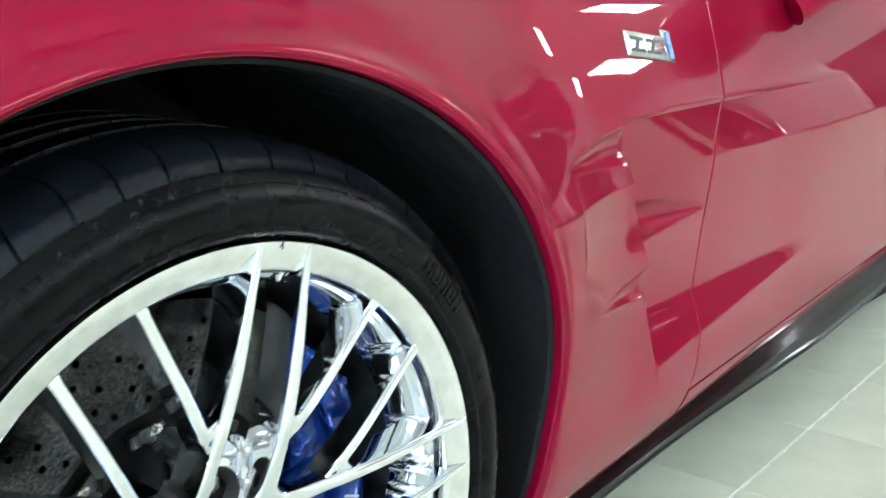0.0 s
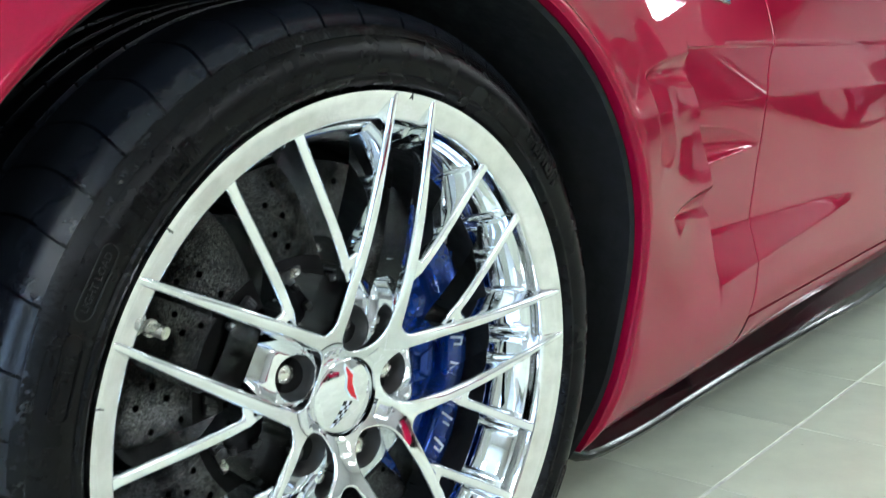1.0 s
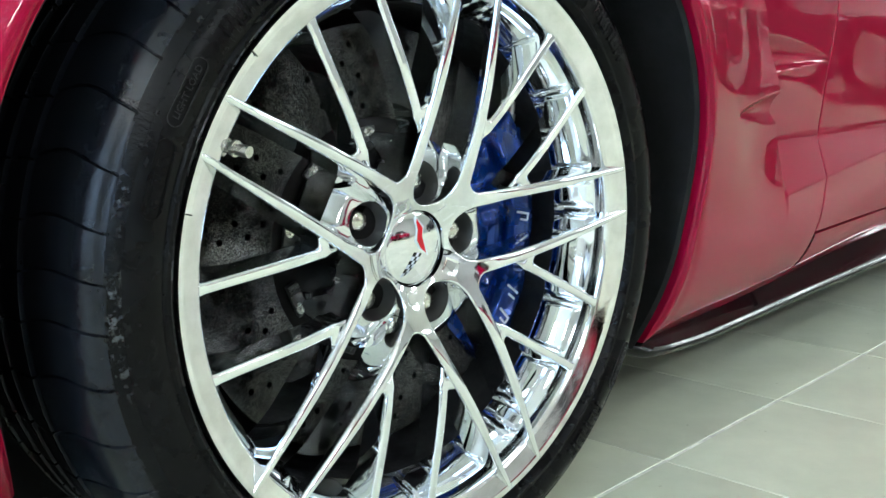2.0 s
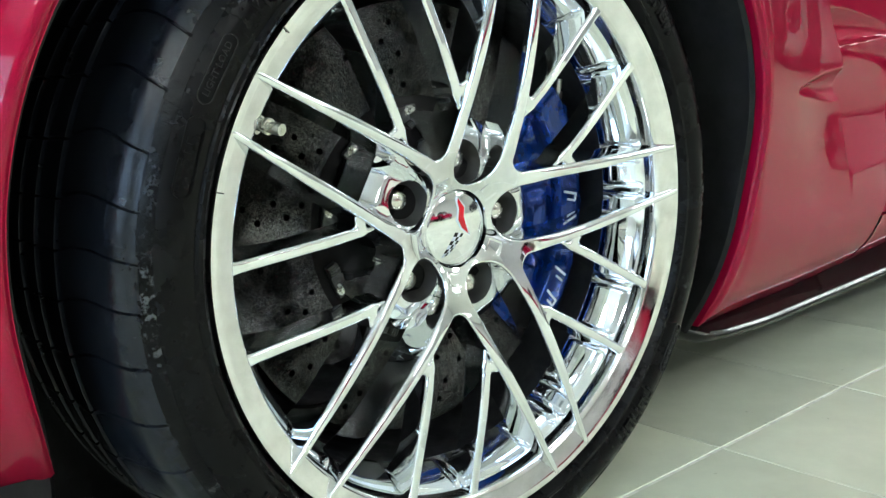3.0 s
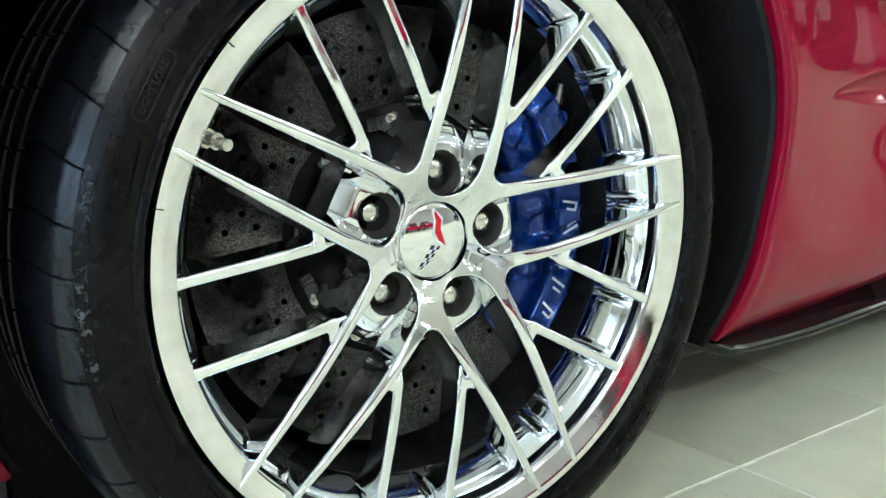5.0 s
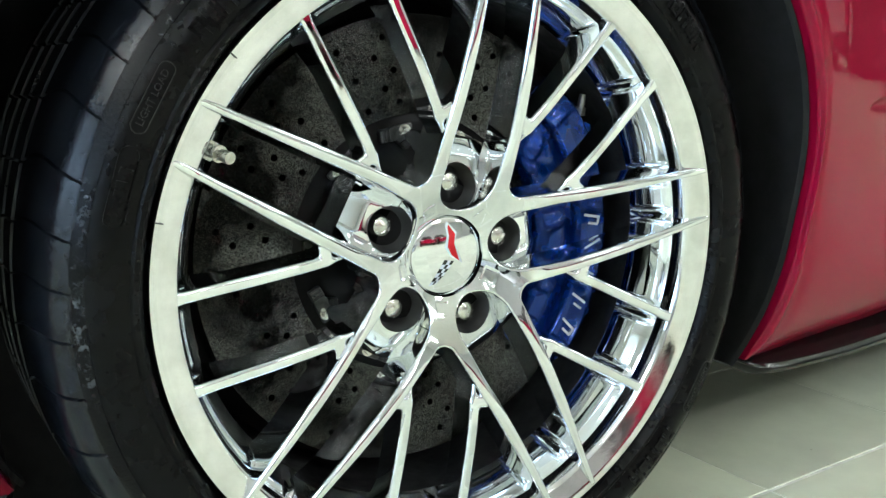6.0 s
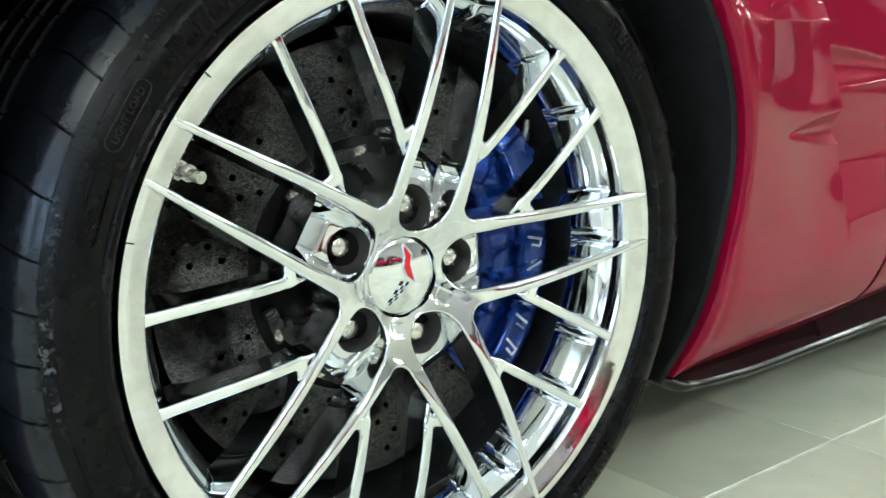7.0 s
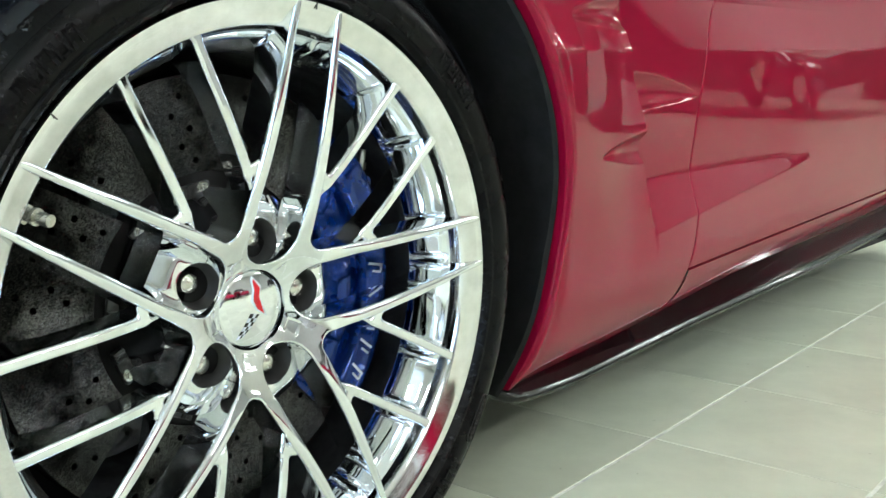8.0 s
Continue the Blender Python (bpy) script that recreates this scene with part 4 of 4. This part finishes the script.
def make_mirror():
    bm = bmesh.new()
    rows = []
    for i in range(13):
        t = i / 12
        k = math.sqrt(max(0.0, 1 - (2 * t - 1) ** 2)) ** 0.6
        k = max(k, 0.05)
        ring = []
        for j in range(24):
            a = tau * j / 24
            ring.append((1.47 + 0.15 * k * cos(a) * (0.8 + 0.2 * t), -0.11 + 0.22 * t, 0.824 + 0.078 * k * sin(a) + 0.01 * t))
        rows.append(ring)
    made = quads(bm, rows, loop=True)
    bm.faces.new(made[0])
    bm.faces.new(made[-1])
    return bm


mirror = part("door_mirror", make_mirror(), PAINT, door, "red door mirror housing")
bm = bmesh.new()
rod(bm, (1.235, 0.15, 0.712), (1.40, 0.03, 0.828), 0.028, 0.028, 24)
part("mirror_arm", bm, PAINT, mirror, smooth=50)


# showroom -----------------------------------------------------------------------------
X0, X1, Y0, Y1, TALL = -6.0, 12.0, -11.5, 5.0, 3.4


def slab(name, size, at, material, label, category=""):
    ob = part(name, block(bmesh.new(), size, Matrix.Translation(at)), material, None, smooth=0)
    return tagged(ob, label, category, kind="structure")


floor = slab("floor", (X1 - X0, Y1 - Y0, 0.2), ((X0 + X1) / 2, (Y0 + Y1) / 2, -0.1010), GROUT, "pale grey ceramic tile floor with light joints")
slab("wall_north", (X1 - X0 + 0.4, 0.2, TALL), ((X0 + X1) / 2, Y1 + 0.1, TALL / 2), WALL, "plain off-white painted wall")
slab("wall_south", (X1 - X0 + 0.4, 0.2, TALL), ((X0 + X1) / 2, Y0 - 0.1, TALL / 2), WALL, "plain off-white painted wall")
slab("wall_east", (0.2, Y1 - Y0, TALL), (X1 + 0.1, (Y0 + Y1) / 2, TALL / 2), WALL, "plain off-white painted wall")
for name, y0, y1, z0, z1 in (("wall_west", Y0, -3.4, 0, TALL), ("wall_west_end", -0.2, Y1, 0, TALL), ("wall_west_sill", -3.4, -0.2, 0, 0.9), ("wall_west_head", -3.4, -0.2, 2.8, TALL)):
    slab(name, (0.2, y1 - y0, z1 - z0), (X0 - 0.1, (y0 + y1) / 2, (z0 + z1) / 2), WALL, "plain off-white painted wall with a shop window")
window = tagged(new("window_1"), "wide shop window with dark metal frame", kind="structure")
for k in range(3):
    y = -3.37 + 3.14 * k / 2
    part("window_frame", block(bmesh.new(), (0.08, 0.06, 1.9), Matrix.Translation((X0 - 0.1, y, 1.85)), 0.006), DARK_METAL, window)
for k in range(2):
    y = -3.37 + 3.14 * (k + 0.5) / 2
    o = part("pane", block(bmesh.new(), (0.008, 1.51, 1.9), Matrix.Translation((X0 - 0.1, y, 1.85))), GLASS, window, smooth=0)
    o.visible_shadow = False
tagged(part("backdrop", block(bmesh.new(), (0.02, 9.0, 5.0), Matrix.Translation((X0 - 1.2, -1.5, 1.8))), DAYLIGHT, None, smooth=0), "pale blue daylight outside the shop window", kind="structure")
slab("ceiling", (X1 - X0 + 0.4, Y1 - Y0 + 0.4, 0.2), ((X0 + X1) / 2, (Y0 + Y1) / 2, TALL + 0.1), CEIL, "plain white ceiling")

# dark double door in the east wall
door_1 = tagged(new("door_1"), "closed dark double door with a metal frame", kind="structure")
for k, y in enumerate((-1.18, -0.20)):
    leaf = part("door_leaf", block(bmesh.new(), (0.05, 0.96, 2.1), Matrix.Translation((X1 - 0.03, y, 1.055)), 0.004), DARK_METAL, door_1)
    part("door_handle", rod(bmesh.new(), (X1 - 0.09, -0.69 + (0.1 if k else -0.1), 0.95), (X1 - 0.09, -0.69 + (0.1 if k else -0.1), 1.15), 0.012), STEEL, leaf)
for y in (-1.71, 0.33):
    part("door_frame", block(bmesh.new(), (0.08, 0.08, 2.16), Matrix.Translation((X1 - 0.04, y, 1.08)), 0.004), STEEL, door_1)

# ceiling lights
first = None
for x, y in ((-3.9, -3.1), (-1.4, -4.7), (1.5, -4.7), (4.2, -3.0), (-3.6, -0.9), (-0.8, 2.4), (2.6, 2.4), (5.6, 2.4), (6.4, -4.6), (8.2, -1.8), (10.4, -3.0), (-2.0, -8.4), (3.4, -8.4), (8.4, -8.4)):
    if first is None:
        body = part("ceiling_light", block(bmesh.new(), (1.30, 0.38, 0.07), Matrix.Translation((0, 0, 0.035)), 0.01), CEIL)
        part("diffuser", block(bmesh.new(), (1.22, 0.30, 0.02), Matrix.Translation((0, 0, -0.008)), 0.006), LAMP, body, "glowing white diffuser")
        tagged(body, "white ceiling light with a glowing diffuser", "lamp", "ceiling lights")
        body.location = (x, y, TALL - 0.07)
        first = body
    else:
        copy_thing(first, pose(x, y, TALL - 0.07))

# square air vents in the ceiling
vent = None
for x, y in ((0.9, -1.5), (2.9, -0.9), (4.4, -0.3)):
    if vent is None:
        vent = part("ceiling_vent", block(bmesh.new(), (0.62, 0.62, 0.02), Matrix.Translation((0, 0, 0.01)), 0.004), DARK_METAL)
        for k in range(8):
            part("slat", block(bmesh.new(), (0.56, 0.05, 0.006), Matrix.Translation((0, -0.245 + 0.07 * k, -0.008)) @ Matrix.Rotation(radians(30), 4, "X")), WALL, vent, smooth=0)
        tagged(vent, "square slatted air vent in the white ceiling", "vent", "ceiling vents")
        vent.location = (x, y, TALL - 0.022)
    else:
        copy_thing(vent, pose(x, y, TALL - 0.022))


def parked_car(paint, label, m):
    """A plain low coupe that stands across the room."""
    root = tagged(new("parked_car"), label, "car", "parked cars")
    outline = [(-2.2, 0.42, 0.62), (-2.1, 0.62, 0.80), (-1.5, 0.74, 0.90), (-0.75, 0.84, 0.92), (0.6, 0.90, 0.92), (1.5, 0.95, 0.93), (2.05, 0.92, 0.88), (2.2, 0.72, 0.78)]
    rows = []
    for x, top, half in outline:
        low = 0.20 if abs(x) < 2.0 else 0.28
        rows.append([(x, -half, low), (x, -half - 0.02, 0.45), (x, -half * 0.96, top - 0.10), (x, -half * 0.80, top), (x, half * 0.80, top), (x, half * 0.96, top - 0.10), (x, half + 0.02, 0.45), (x, half, low)])
    bm = bmesh.new()
    made = quads(bm, rows)
    bm.faces.new(made[0])
    bm.faces.new(made[-1])
    part("body", bm, paint, root, "", 40)
    rows = []
    for x, z, half in ((-0.80, 0.84, 0.74), (-0.10, 1.20, 0.60), (0.55, 1.24, 0.58), (1.55, 0.94, 0.70)):
        rows.append([(x, -half - 0.06, 0.80), (x, -half, z - 0.04), (x, -half + 0.08, z), (x, half - 0.08, z), (x, half, z - 0.04), (x, half + 0.06, 0.80)])
    bm = bmesh.new()
    made = quads(bm, rows)
    part("cabin_glass", bm, CABIN, root, "dark glass cabin", 30)
    bm = bmesh.new()
    rows = [[(x, y, z + 0.006) for x, y, z in r] for r in ([(-0.06, -0.53, 1.21), (-0.06, 0.53, 1.21)], [(0.62, -0.52, 1.235), (0.62, 0.52, 1.235)])]
    quads(bm, rows)
    part("roof", bm, paint, root)
    tyre_m = None
    for x in (-1.35, 1.35):
        for y in (-0.86, 0.86):
            if tyre_m is None:
                bm = turned([(0.20, -0.10), (0.25, -0.125), (0.31, -0.11), (0.33, -0.06), (0.33, 0.06), (0.31, 0.11), (0.25, 0.125), (0.20, 0.10)], 40)
                w = part("tyre", bm, RUBBER, root)
                bm = turned([(0.001, -0.07), (0.06, -0.085), (0.17, -0.07), (0.20, -0.10), (0.21, -0.10)], 30)
                turned([(0.001, 0.07), (0.06, 0.085), (0.17, 0.07), (0.20, 0.10), (0.21, 0.10)], 30, bm=bm)
                r = part("rim", bm, STEEL, w)
                tyre_m = (w.data, r.data)
            else:
                w = new("tyre", tyre_m[0])
                w.parent = root
                r = new("rim", tyre_m[1])
                r.parent = w
            w.location = (x, y, 0.33)
    for y in (-0.62, 0.62):
        for x, mat_, nm in ((-2.13, WHITE, "headlight"), (2.19, RED, "tail_light")):
            o = part(nm, block(bmesh.new(), (0.06, 0.30, 0.09), Matrix.Translation((x, y, 0.66 if x < 0 else 0.76)), 0.02), mat_, root)
    root.matrix_world = m
    return root


DARK_PAINT = plain("dark_car_paint", (0.012, 0.008, 0.014), 0.25, 0.0, Specular_IOR_Level=0.5, Coat_Weight=1.0, Coat_Roughness=0.03)
CABIN = plain("cabin_glass", (0.01, 0.012, 0.014), 0.06, 0.0, Specular_IOR_Level=0.5)
SILVER = plain("silver_paint", (0.50, 0.50, 0.52), 0.3, 0.5, Coat_Weight=1.0)
parked_car(PAINT, "second red coupe parked across the showroom", pose(1.3, -9.0, 0, 0, 0, -86))
parked_car(DARK_PAINT, "black coupe parked across the aisle", pose(8.7, -3.4, 0, 0, 0, -90))
parked_car(PAINT, "third red coupe parked across the showroom", pose(3.6, -9.2, 0, 0, 0, -92))
parked_car(SILVER, "silver coupe parked across the showroom", pose(-2.6, -5.4, 0, 0, 0, 186))

# floor tiles: nearest ones singly, the rest joined
PITCH, TURN_T = 0.2960, 2.6
m_floor = pose(0.404, 0.042, 0, 0, 0, TURN_T)
tile_mesh = bpy.data.meshes.new("tile")
bm = bmesh.new()
hx, hy = (PITCH - 0.0030) / 2, (PITCH - 0.0056) / 2
quads(bm, [[(-hx * k, -hy * k, z), (hx * k, -hy * k, z), (hx * k, hy * k, z), (-hx * k, hy * k, z)] for k, z in ((1, -0.008), (1, -0.0006), (0.997, 0.0))], loop=True)
bm.faces.ensure_lookup_table()
top = [v for v in bm.verts if v.co.z > -0.0001]
bm.faces.new(sorted(top, key=lambda v: math.atan2(v.co.y, v.co.x)))
bmesh.ops.recalc_face_normals(bm, faces=bm.faces[:])
bm.to_mesh(tile_mesh)
bm.free()
tile_mesh.materials.append(TILE)
rest_v, rest_f = [], []
for i in range(-24, 40):
    for j in range(-41, 18):
        c = m_floor @ Vector(((i + 0.5) * PITCH, (j + 0.5) * PITCH, 0))
        if not (X0 + 0.2 < c.x < X1 - 0.2 and Y0 + 0.2 < c.y < Y1 - 0.2):
            continue
        if -5 <= i < 12 and -9 <= j < 8:
            o = new("tile", tile_mesh)
            o.parent = floor
            o.matrix_local = Matrix.Translation(c) @ pose(0, 0, 0, 0, 0, TURN_T + 180 * ((i * 7 + j * 3) % 2))
        else:
            k = len(rest_v)
            for z, e in ((-0.008, 1), (0.0, 0.996)):
                for sx, sy in ((-1, -1), (1, -1), (1, 1), (-1, 1)):
                    rest_v.append(tuple(m_floor @ Vector(((i + 0.5) * PITCH + sx * hx * e, (j + 0.5) * PITCH + sy * hy * e, z))))
            rest_f += [(k + 4, k + 5, k + 6, k + 7)] + [(k + a, k + (a + 1) % 4, k + 4 + (a + 1) % 4, k + 4 + a) for a in range(4)]
mesh = bpy.data.meshes.new("far_tiles")
mesh.from_pydata(rest_v, [], rest_f)
tagged(link("far_tiles", mesh, TILE, floor, "", 0), kind="stuff")
